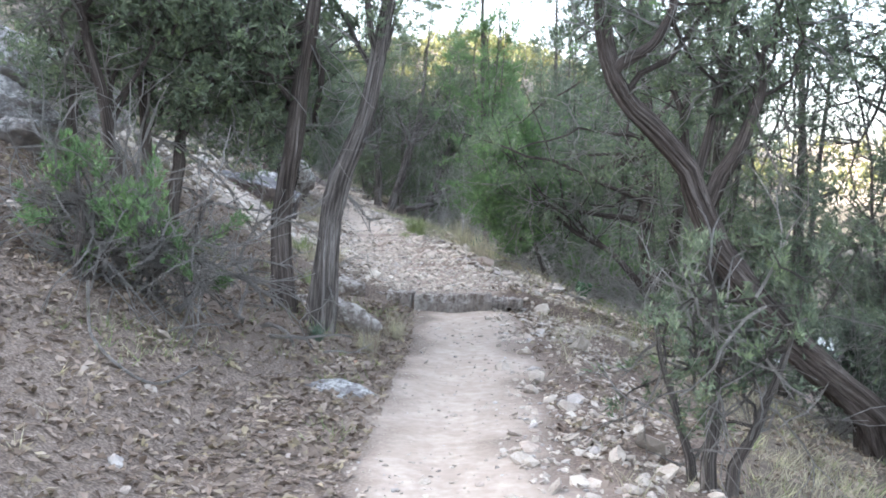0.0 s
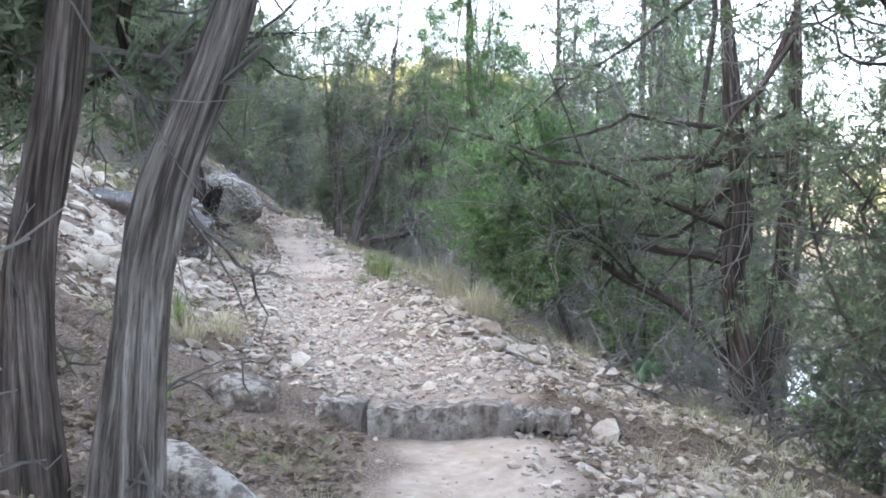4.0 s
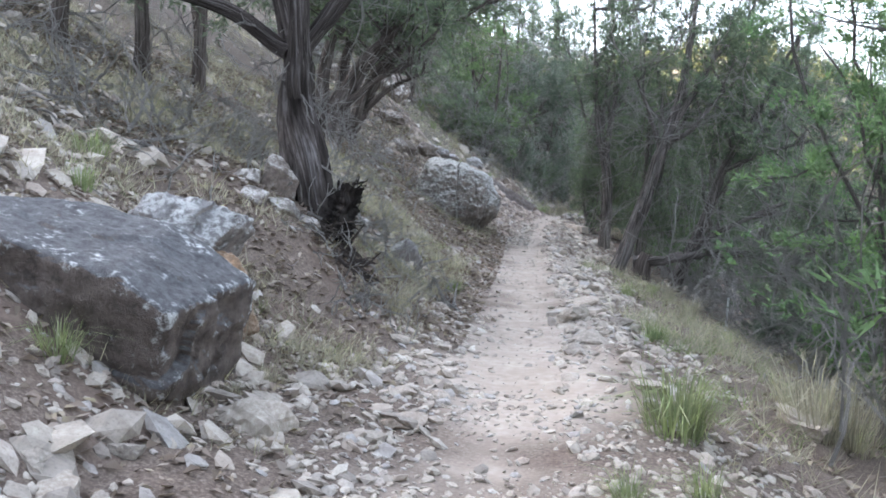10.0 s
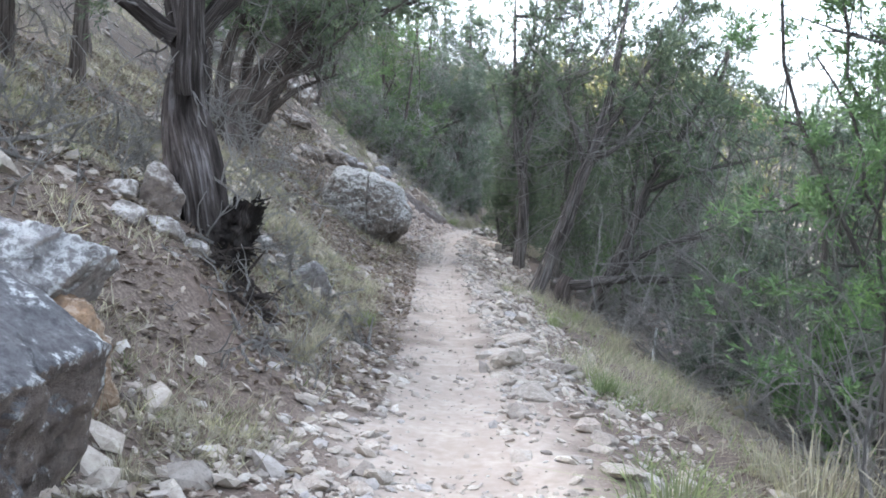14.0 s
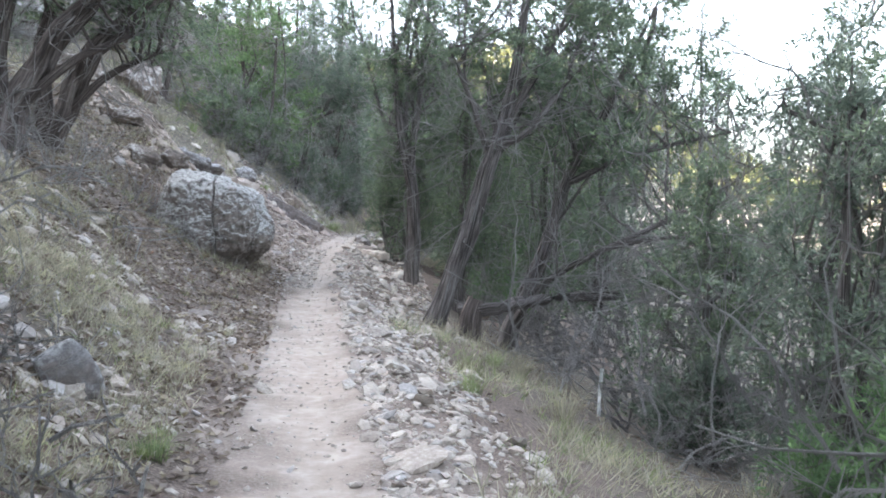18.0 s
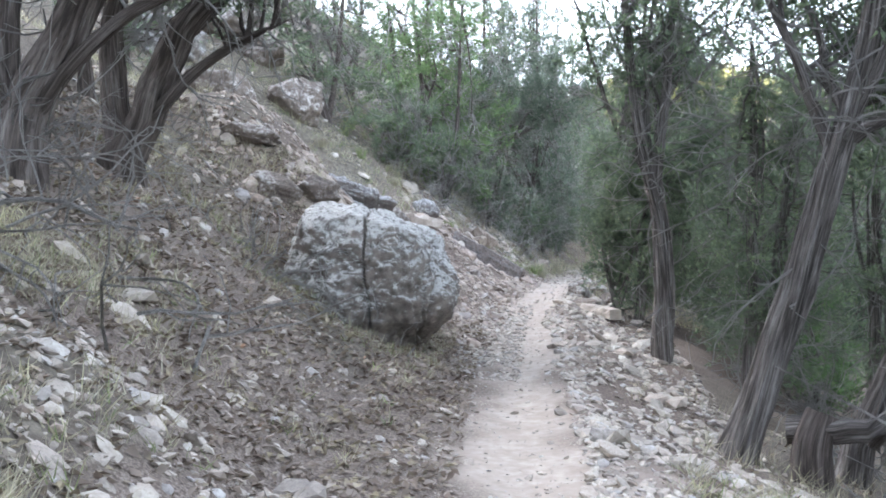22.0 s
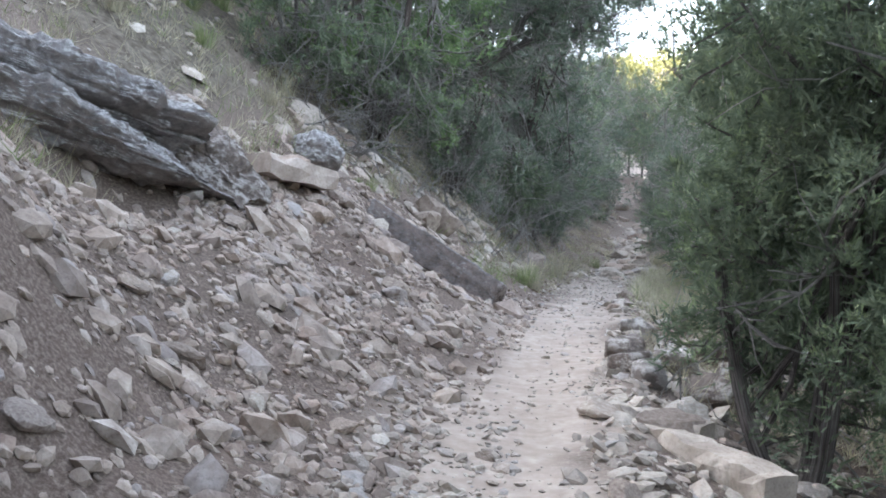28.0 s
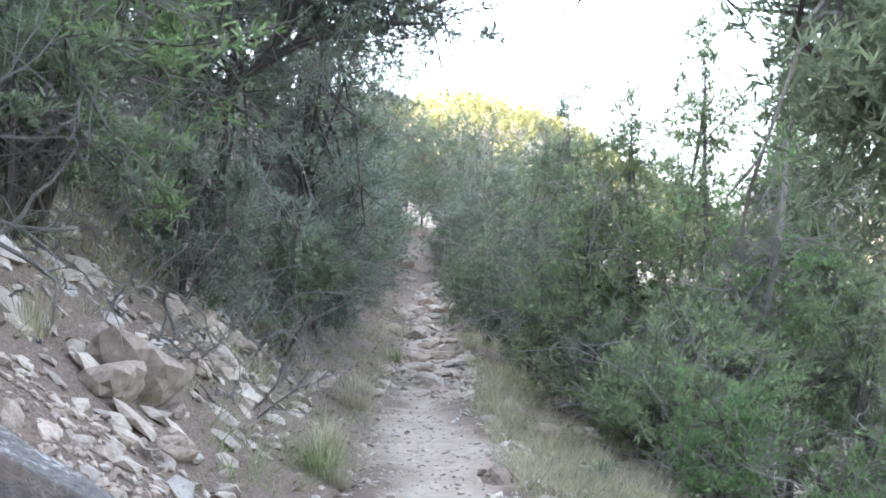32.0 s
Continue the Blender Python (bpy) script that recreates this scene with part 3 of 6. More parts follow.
def blades(rng, base, way, length, width):
    """Narrow triangles, each from a base point along a way."""
    n = len(base)
    side = np.cross(way, rng.normal(size=(n, 3)))
    side /= np.linalg.norm(side, axis=1)[:, None] + 1e-9
    v = np.empty((n, 3, 3))
    v[:, 0] = base - side * (width / 2)[:, None]
    v[:, 1] = base + side * (width / 2)[:, None]
    v[:, 2] = base + way * length[:, None]
    return v.reshape(-1, 3), np.arange(3 * n).reshape(-1, 3)


def foliage(rng, centres, ways, radius, count, scale=1.0, spread=5):
    """Feathery evergreen sprays: tufts drawn out along their twigs, each of many narrow blades."""
    spread = 4 if scale > 1.25 else spread
    c, w = np.repeat(centres, count, axis=0), np.repeat(ways, count, axis=0)
    r = np.repeat(radius, count)
    d = rng.normal(size=(len(c), 3))
    d /= np.linalg.norm(d, axis=1)[:, None]
    p = c + d * (r * rng.uniform(0.1, 1.0, len(c)) ** 0.7)[:, None] * np.array([0.8, 0.8, 0.7]) + w * (r * rng.uniform(-1.3, 1.3, len(c)))[:, None]
    ok = clear_of_path(p)
    p, d, w = p[ok], d[ok], w[ok]
    heading = d * 0.35 + w * 0.55 + rng.normal(size=p.shape) * 0.3 + np.array([0, 0, 0.3])
    heading /= np.linalg.norm(heading, axis=1)[:, None]
    base, way = np.repeat(p, spread, axis=0), np.repeat(heading, spread, axis=0)
    way = way + rng.normal(size=way.shape) * 0.42
    way /= np.linalg.norm(way, axis=1)[:, None]
    m = len(base)
    base = base + way * (scale * rng.uniform(-0.02, 0.03, m))[:, None]
    return blades(rng, base, way, scale * rng.uniform(0.03, 0.075, m), scale * rng.uniform(0.009, 0.0155, m) * (1.15 if spread == 4 else 1))


def thin_tubes(paths, r0, r1):
    """Many thin three-sided twigs at once: paths is (twigs, points, 3)."""
    m, n = paths.shape[:2]
    tan = np.gradient(paths, axis=1)
    tan /= np.linalg.norm(tan, axis=2)[..., None] + 1e-9
    s = np.cross(tan, np.array([0.9, 0.25, 0.2]))
    s /= np.linalg.norm(s, axis=2)[..., None] + 1e-9
    w = np.cross(s, tan)
    ang = np.array([0, 2.094, 4.189])
    rad = np.asarray(r0)[:, None] + (np.asarray(r1) - np.asarray(r0))[:, None] * np.linspace(0, 1, n)[None]
    v = paths[:, :, None] + (s[:, :, None] * np.cos(ang)[None, None, :, None] + w[:, :, None] * np.sin(ang)[None, None, :, None]) * rad[:, :, None, None]
    k = np.arange(m * n * 3).reshape(m, n, 3)
    nxt = np.roll(k, -1, axis=2)
    f = np.stack([k[:, :-1], nxt[:, :-1], nxt[:, 1:], k[:, 1:]], -1).reshape(-1, 4)
    uv = np.stack([np.broadcast_to(ang / 6.283, (m, n, 3)), np.broadcast_to((0.15 * np.arange(n))[None, :, None], (m, n, 3))], -1)
    return v.reshape(-1, 3), f, uv.reshape(-1, 2)


def wander_many(rng, starts, heads, length, n, bend, lift):
    m = len(starts)
    p, d = np.array(starts, float), np.array(heads, float)
    d /= np.linalg.norm(d, axis=1)[:, None] + 1e-9
    out = []
    for _ in range(n):
        out.append(p.copy())
        p = p + d * (length / (n - 1))[:, None]
        d = d + rng.normal(size=(m, 3)) * bend / 2
        d[:, 2] += lift / n
        d /= np.linalg.norm(d, axis=1)[:, None] + 1e-9
    return np.stack(out, 1)


def dead_twigs(rng, starts, headings, size):
    """Bare forked twigs."""
    starts, headings = np.asarray(starts, float), np.asarray(headings, float)
    m = len(starts)
    L = size * rng.uniform(0.4, 1.5, m)
    w = wander_many(rng, starts, headings, L, 8, 0.5, rng.uniform(-1.2, 1.0, m))
    r0 = rng.uniform(0.006, 0.014, m) * (0.6 + size * 0.6)
    out = [thin_tubes(w, r0, r0 * 0.3)]
    for _ in range(3):
        i = rng.integers(1, 7, m)
        a = w[np.arange(m), i]
        w2 = wander_many(rng, a, a - w[np.arange(m), i - 1] + rng.normal(size=(m, 3)) * 0.1 * size, L * rng.uniform(0.3, 0.6, m), 4, 0.6, np.zeros(m))
        out.append(thin_tubes(w2, r0 * 0.55, r0 * 0.22))
    return join(out)


def tree(trunks, radii, crown, label, seed, leaf=None, bark=None, limbs=10, clumps=90, sprigs=40, scale=1.0, twigs=26, lobes=0.22, name="juniper_tree", group="trees on the slope", clump_size=0.34, leafy=(0.25, 1.0), base=None, twig_size=0.72):
    """A tree from the polylines of its trunks. crown: (centre, radii) of the space that its foliage fills."""
    rng = np.random.default_rng(seed)
    leaf, bark = leaf or M_jun, bark or M_bark
    root = np.array(trunks[0][0], float)
    ob = empty(name, root.tolist(), label, "tree", group)
    c, ra = np.array(crown[0], float), np.array(crown[1], float)
    tips = []
    for k, (pts, r) in enumerate(zip(trunks, radii)):
        path = spline(pts, 26)
        sway = rng.normal(size=(7, 3)) * r * 0.22
        path[1:] += np.stack([np.interp(np.arange(1, 26), np.linspace(1, 25, 7), sway[:, j]) for j in range(3)], -1)
        rad = r * np.linspace(1.0, 0.36, 26) * np.clip((26 - np.arange(26)) / 7, 0.12, 1)
        if k == 0 or base is None:
            rad[:4] *= np.array([1.3, 1.16, 1.07, 1.02])
            path[0, 2] -= 0.12
        v, f, uv = tube(path - root, rad, 36 if r > 0.085 else 14, lobes, 0.5, seed + k)
        part("trunk", mesh_np("trunk", v, f, bark, uv, flat=False), ob, "" if k == 0 else "second stem")
        tips.append(path)
    limb_paths = []
    for k in range(limbs):
        path = tips[k % len(tips)]
        i = int(rng.uniform(*[26 * q * 0.96 for q in leafy]))
        s = path[min(i, 25)]
        d = rng.normal(size=3)
        d /= np.linalg.norm(d)
        goal = c + d * ra * rng.uniform(0.55, 0.95)
        mid = (s + goal) / 2 + rng.normal(size=3) * 0.12 + np.array([0, 0, -0.05])
        w = spline([s, mid, goal], 9)
        w[1:] += rng.normal(size=(8, 3)) * 0.022
        r0 = radii[k % len(radii)] * rng.uniform(0.22, 0.42)
        ok = clear_of_path(w)
        if not ok.all():
            stop = max(int(np.argmin(ok)), 3)
            w = w[:stop]
        v, f, uv = tube(w - root, np.linspace(r0, max(r0 * 0.25, 0.006), len(w)), 5, 0.12, 0, seed + 50 + k)
        part("branch", mesh_np("branch", v, f, bark, uv, flat=False), ob)
        limb_paths.append(w)
    # side twigs leave the limbs, and the tufts of foliage sit along their outer ends
    spine = np.concatenate(limb_paths + [path[int(26 * leafy[0]) :] for path in tips])
    n1 = int(clumps * 0.45)
    goals = []
    for _ in range(n1):
        w = limb_paths[rng.integers(len(limb_paths))]
        goals.append(w[rng.integers(len(w) // 3, len(w))] + rng.normal(size=3) * 0.26)
    d = rng.normal(size=(clumps - n1, 3))
    d /= np.linalg.norm(d, axis=1)[:, None]
    fill = d * ra * rng.uniform(0.3, 1.0, (clumps - n1, 1)) ** 0.55
    if ra[2] > 1.5 * ra[0]:
        fill[:, :2] *= (0.95 - 0.55 * fill[:, 2:] / ra[2])
    goals = np.concatenate([np.array(goals), c + fill])
    goals = goals[goals[:, 2] > height(goals[:, 0], goals[:, 1]) + 0.15]
    near = ((goals[:, None] - spine[None]) ** 2).sum(-1).argmin(1)
    foot = spine[near]
    side = goals - foot
    far = np.linalg.norm(side, axis=1)
    side = side / np.maximum(far, 0.05)[:, None] + np.array([0, 0, 0.15])
    side /= np.linalg.norm(side, axis=1)[:, None]
    mid = (foot + goals) / 2 + rng.normal(size=goals.shape) * 0.1 * far[:, None]
    stalks = np.stack([foot, 0.5 * foot + 0.5 * mid + 0.02 * side, mid, 0.5 * mid + 0.5 * goals, goals], 1) - root
    v, f, uv = thin_tubes(stalks, 0.006 + 0.006 * np.minimum(far, 1.5), np.full(len(far), 0.003))
    ok = clear_of_path(v + root)
    tagged(part("twigwork", mesh_np("twigwork", v, f[ok[f].all(axis=1)], bark, uv, flat=False), ob), kind="stuff")
    # two tufts to a twig, the outer one larger
    inner = goals - side * (clump_size * rng.uniform(0.5, 1.2, len(goals)))[:, None] + rng.normal(size=goals.shape) * 0.35 * clump_size
    tops = np.array([path[i] + rng.normal(size=3) * 0.06 for path in tips for i in (17, 19, 21, 22, 23, 24, 25, 25)] if leafy[0] < 0.3 else np.zeros((0, 3))).reshape(-1, 3)
    cen = np.concatenate([goals, inner, tops])
    ways = np.concatenate([side, side + rng.normal(size=side.shape) * 0.4, np.tile([0, 0, 1.0], (len(tops), 1))])
    size = clump_size * np.concatenate([rng.uniform(0.3, 0.72, len(goals)), rng.uniform(0.2, 0.5, len(inner)), rng.uniform(0.3, 0.6, len(tops))])
    v, f = foliage(rng, cen, ways, size, max(int(sprigs * 0.52), 8), scale)
    tagged(part("crown", mesh_np("crown", v - root, f, leaf), ob, "feathery evergreen foliage" if "juniper" in name else "small green leaves"), kind="stuff")
    if twigs:
        starts, heads = [], []
        for _ in range(twigs):
            w = limb_paths[rng.integers(len(limb_paths))] if rng.random() < 0.7 else tips[rng.integers(len(tips))]
            i = rng.integers(1, len(w))
            starts.append(w[i])
            heads.append(rng.normal(size=3) + (w[i] - w[i - 1]) * 2)
        v, f, uv = dead_twigs(rng, np.array(starts), np.array(heads), twig_size)
        ok = clear_of_path(v)
        keep = ok[f].all(axis=1)
        tagged(part("deadwood", mesh_np("deadwood", v - root, f[keep], M_dead, uv), ob, "bare grey dead twigs"), kind="stuff")
    return ob


# ---- grass ----
def tuft(rng, n, h, spread, mat, lean=0.5, width=0.006, name="grass"):
    ang, rr = rng.uniform(0, 6.28, n), spread * rng.uniform(0, 1, n) ** 0.7
    base = np.stack([np.cos(ang) * rr * 0.4, np.sin(ang) * rr * 0.4, np.full(n, -0.02)], -1)
    out = np.stack([np.cos(ang), np.sin(ang), np.zeros(n)], -1) + rng.normal(size=(n, 3)) * 0.4
    L = h * rng.uniform(0.5, 1.1, n)
    l = lean * rng.uniform(0.2, 1.2, n)
    m = base + np.stack([out[:, 0] * l * 0.35, out[:, 1] * l * 0.35, np.ones(n) * 0.62], -1) * L[:, None]
    tip = base + np.stack([out[:, 0] * l, out[:, 1] * l, 1.0 - 0.45 * l], -1) * L[:, None]
    side = np.cross(out, [0, 0, 1.0])
    side /= np.linalg.norm(side, axis=1)[:, None] + 1e-9
    w = width * rng.uniform(0.6, 1.3, n)[:, None]
    v = np.stack([base - side * w / 2, base + side * w / 2, m + side * w * 0.4, m - side * w * 0.4, tip], 1)
    o = np.arange(n)[:, None] * 5
    f = np.concatenate([o + np.array([0, 1, 2]), o + np.array([0, 2, 3]), o + np.array([3, 2, 4])])
    return v.reshape(-1, 3), f


TUFTS = {}
for key, args in {"green": (130, 0.30, 0.2, M_grass, 1.0, 0.005), "dry": (140, 0.26, 0.24, M_dry, 1.1, 0.005), "tall": (170, 0.42, 0.24, M_dry, 0.9, 0.004), "blue": (110, 0.3, 0.18, M_blue, 0.9, 0.008)}.items():
    TUFTS[key] = []
    for k in range(3):
        v, f = tuft(np.random.default_rng(900 + k), *args)
        TUFTS[key].append(mesh_np("grass_tuft", v, f, args[3]))
TUFT_WORDS = {"green": "clump of green and straw-coloured bunch grass on the slope", "dry": "dry grey-brown clump of grass on the slope", "tall": "tall feathery pale grass clump beside the trail", "blue": "blue-green spiky leaved plant beside the trail"}


def put_tuft(kind, x, y, s=1.0, k=0):
    ob = new("grass_tuft" if kind != "blue" else "spiky_plant", TUFTS[kind][k % 3])
    ob.matrix_world = Matrix.LocRotScale((x, y, hz(x, y) - 0.01), Euler((0, 0, 1.7 * k + x)), (0.85 * s, 0.85 * s, 0.85 * s))
    return tagged(ob, TUFT_WORDS[kind], "grass" if kind != "blue" else "plant", "grass clumps" if kind != "blue" else "")

# ---- first stretch: step, leaning trunks, shrub ----
step = empty("stone_step", (0.0, 10.42, 0.0), "low trail step of three rough brown stone slabs set on edge", "step")
for a, b, w, h, s in (((-0.84, 10.60, 0.07), (-0.33, 10.50, 0.05), 0.24, 0.17, 1), ((-0.31, 10.46, 0.02), (0.50, 10.44, 0.03), 0.26, 0.19, 2), ((0.51, 10.44, 0.03), (0.82, 10.38, 0.02), 0.2, 0.10, 3)):
    off = Vector((0.0, 10.42, 0.0))
    part("slab", prism("slab", (Vector(a) - off, Vector(b) - off, w), h, M_brown, s, 0.010, 18), step)
boulder("stone_block", (-1.02, 10.45, 0.14), (0.2, 0.17, 0.15), (10, 8, 30), 21, M_brown, "reddish-brown squared rock at the end of the trail step", boxy=5, sub=4, category="rock")
boulder("flat_rock", (-0.72, 6.3, -0.04), (0.26, 0.2, 0.09), (4, 6, 20), 22, M_ledge, "flat grey rock half sunk in leaf litter", sub=4, category="rock")
boulder("root_rock", (-0.95, 8.75, 0.14), (0.5, 0.16, 0.16), (0, 10, -28), 23, M_step, "long low grey rock behind the leaning trunks", sub=4, category="rock")

tree([[(-1.06, 8.2, 0.16), (-0.87, 8.2, 1.19), (-0.63, 8.2, 1.88), (-0.43, 8.2, 2.79), (-0.2, 8.3, 4.4)]], [0.098], ((-0.6, 9.0, 4.2), (1.6, 1.5, 1.3)), "leaning juniper with grey shaggy striped bark beside the trail", 1, limbs=8, clumps=70, leafy=(0.6, 1.0), twigs=20, scale=1.2)
tree([[(-1.36, 8.3, 0.16), (-1.3, 8.3, 1.19), (-1.17, 8.3, 2.12), (-1.05, 8.3, 2.9), (-1.1, 8.6, 4.4)]], [0.092], ((-1.9, 8.9, 2.9), (1.2, 1.3, 1.5)), "upright juniper with dark grey bark beside a leaning one", 2, limbs=12, clumps=120, leafy=(0.4, 1.0), twigs=40, bark=M_bark_dark, scale=1.2)
tree([[(3.57, 8.0, -0.75), (2.82, 8.0, 0.03), (2.16, 8.0, 0.95), (1.7, 8.0, 1.68), (1.3, 7.95, 2.3), (1.2, 8.1, 3.6)], [(2.08, 8.0, 1.1), (2.45, 8.0, 1.72), (2.7, 8.2, 2.6)], [(1.36, 7.95, 2.2), (1.75, 8.0, 2.5), (2.0, 8.2, 3.2)]], [0.13, 0.07, 0.055], ((2.2, 8.9, 3.1), (1.7, 1.4, 1.2)), "old dark juniper leaning over the slope with a forked trunk", 3, limbs=20, clumps=190, leafy=(0.5, 1.0), bark=M_bark_dark, twigs=80, base=1, scale=1.1, clump_size=0.28)
tree([[(1.3, 4.8, -0.1), (1.35, 4.85, 0.4), (1.3, 4.9, 0.95)], [(1.4, 4.75, -0.1), (1.6, 4.7, 0.4), (1.72, 4.7, 0.85)], [(1.25, 4.9, -0.1), (1.12, 5.0, 0.35), (1.08, 5.1, 0.7)]], [0.03, 0.026, 0.022], ((1.42, 4.9, 0.42), (0.36, 0.36, 0.42)), "young many-stemmed juniper shrub on the trail edge", 4, limbs=14, clumps=34, sprigs=20, leafy=(0.2, 1.0), twigs=30, clump_size=0.12, name="juniper_shrub", scale=0.8)
# trees above the leaf litter
for k, (pts, r, cr, rad) in enumerate([
    ([(-2.45, 7.9, 0.6), (-2.58, 7.9, 1.3), (-2.7, 7.9, 2.0), (-2.87, 7.9, 2.75), (-3.1, 8.0, 4.2)], 0.062, (-2.6, 8.4, 3.4), (1.3, 1.0, 0.9)),
    ([(-2.5, 8.3, 0.7), (-2.48, 8.3, 1.5), (-2.5, 8.3, 2.8), (-2.4, 8.4, 4.2)], 0.055, (-2.2, 8.7, 2.9), (1.0, 1.0, 1.2)),
    ([(-2.4, 8.6, 0.7), (-2.32, 8.6, 1.43), (-2.16, 8.6, 2.15), (-1.95, 8.7, 3.8)], 0.07, (-1.7, 9.0, 2.8), (0.9, 0.9, 1.3)),
    ([(-3.6, 9.6, 1.4), (-3.5, 9.6, 2.4), (-3.2, 9.8, 4.0)], 0.06, (-3.3, 10.0, 3.0), (1.2, 1.2, 1.3))]):
    tree([pts], [r], (cr, rad), "slender dark-barked juniper above the leaf litter", 30 + k, limbs=12, clumps=110, leafy=(0.4, 1.0), twigs=60, bark=M_bark_dark, scale=1.2)
tree([[(-2.05, 6.6, 0.35), (-1.9, 6.6, 0.75), (-1.6, 6.6, 0.95)], [(-2.05, 6.6, 0.35), (-2.3, 6.5, 0.8), (-2.5, 6.4, 0.9)]], [0.03, 0.025], ((-2.0, 6.7, 0.85), (0.75, 0.5, 0.28)), "low sprawling juniper shrub with dead twigs over leaf litter", 35, leaf=M_jun2, limbs=12, clumps=16, leafy=(0.3, 1.0), twigs=120, clump_size=0.17, name="juniper_shrub", scale=0.85)
for k, (x, y, s) in enumerate([(-5.2, 12.6, 0.75), (-5.9, 13.6, 0.9), (-4.4, 12.2, 0.5), (-5.0, 14.2, 0.55)]):
    boulder("ledge_rock", (x, y, hz(x, y) + 0.1), (s, s * 0.6, s * 0.4), (0, 14, 20 * k), 215 + k, M_ledge, "weathered pale grey ledge on the hillside under the trees", planes=9, rough=0.06, boxy=5, sub=4)

# ---- second stretch: shrubby junipers below the trail ----
tree([[(2.9, 13.5, -0.45), (2.75, 13.5, 0.6), (2.8, 13.6, 2.0), (2.75, 13.8, 4.2)], [(2.95, 13.5, -0.4), (3.2, 13.4, 1.2), (3.35, 13.5, 3.8)], [(2.85, 13.5, -0.3), (2.3, 13.6, 0.3), (1.6, 14.2, 0.8), (1.1, 14.6, 1.7)]], [0.12, 0.09, 0.05], ((1.9, 14.3, 1.6), (1.9, 1.4, 1.7)), "many-stemmed juniper spreading low branches over the slope", 5, limbs=24, clumps=130, leafy=(0.3, 1.0), twigs=150, bark=M_bark_dark, scale=1.2, clump_size=0.28)
tree([[(1.5, 14.6, -0.1), (1.25, 14.6, 0.7), (1.15, 14.7, 2.1)]], [0.035], ((1.08, 14.9, 1.3), (0.75, 0.7, 1.1)), "bushy green juniper at the trail edge", 6, leaf=M_jun2, limbs=18, clumps=150, sprigs=52, twigs=24, clump_size=0.26, name="juniper_shrub", scale=1.1)
tree([[(0.8, 18.8, -0.2), (0.75, 18.8, 2.6), (0.7, 18.9, 6.9)]], [0.055], ((0.75, 18.8, 3.6), (0.85, 0.85, 3.5)), "slim bright green juniper standing below the trail", 7, leaf=M_jun2, limbs=22, clumps=170, sprigs=66, twigs=14, clump_size=0.28, scale=0.95, leafy=(0.1, 1.0))

# ---- third stretch: twisted juniper on the bank, hillside trees ----
tree([[(-3.03, 19.1, 1.08), (-3.15, 19.1, 1.62), (-3.29, 19.1, 2.1), (-3.38, 19.1, 2.62), (-3.55, 19.1, 3.3), (-4.1, 19.3, 4.5)], [(-3.3, 19.1, 2.2), (-3.26, 19.1, 3.0), (-3.1, 19.2, 4.2)], [(-3.34, 19.1, 2.4), (-2.9, 19.5, 3.2), (-2.3, 20.2, 3.8)], [(-3.36, 19.1, 2.5), (-3.9, 19.05, 2.86), (-4.7, 19.0, 3.08), (-5.7, 19.1, 3.4)]], [0.155, 0.09, 0.07, 0.065], ((-3.2, 20.6, 4.2), (2.8, 1.8, 1.3)), "old twisted juniper with deeply furrowed grey bark on the bank", 8, limbs=22, clumps=190, leafy=(0.5, 1.0), twigs=130, lobes=0.34, base=1, scale=1.2, bark=M_bark_old)
rng = np.random.default_rng(31)
stump = empty("burnt_stump", (-2.95, 18.98, 1.12), "charred black shaggy stump at the foot of the twisted juniper", "stump")
v, f, uv = tube(spline([(-0.05, 0.02, -0.12), (0.0, 0, 0.1), (0.07, 0, 0.26), (0.12, 0, 0.42)], 22), np.linspace(0.115, 0.07, 22) * (1 + 0.12 * rng.normal(size=22)), 44, 0.55, 0.8, 93)
v = v + 0.03 * np.stack([vnoise3(v, 0.07, 61), vnoise3(v, 0.07, 62), vnoise3(v, 0.09, 63)], -1)
part("trunk", mesh_np("trunk", v, f, M_char, uv, flat=False), stump)
n = 260
a, z = rng.uniform(0, 6.28, n), rng.uniform(-0.05, 0.44, n)
out = np.stack([np.cos(a), np.sin(a), np.zeros(n)], -1)
foot = out * (0.095 - 0.06 * z)[:, None] + np.stack([0.27 * z, 0 * z, z], -1)
v, f, uv = thin_tubes(wander_many(rng, foot, out * 0.55 + np.array([0.25, 0, 0.55]) + rng.normal(size=(n, 3)) * 0.45, rng.uniform(0.03, 0.1, n), 5, 0.5, np.zeros(n)), rng.uniform(0.004, 0.012, n), np.full(n, 0.002))
tagged(part("bark", mesh_np("bark", v, f, M_char, uv), stump, "frayed charred bark shreds"), kind="stuff")
n = 40
foot = np.stack([rng.uniform(-0.12, 0.3, n), rng.uniform(-0.35, 0.0, n), np.zeros(n)], -1)
foot[:, 2] = height(foot[:, 0] - 2.95, foot[:, 1] + 18.98) - 1.12 + 0.02
v, f, uv = thin_tubes(wander_many(rng, foot, np.array([0.8, -0.5, -0.25]) + rng.normal(size=(n, 3)) * 0.35, rng.uniform(0.15, 0.35, n), 6, 0.3, np.zeros(n)), rng.uniform(0.008, 0.02, n), np.full(n, 0.004))
tagged(part("deadwood", mesh_np("deadwood", v, f, M_bark_dark, uv), stump, "grey fallen splinters of wood"), kind="stuff")
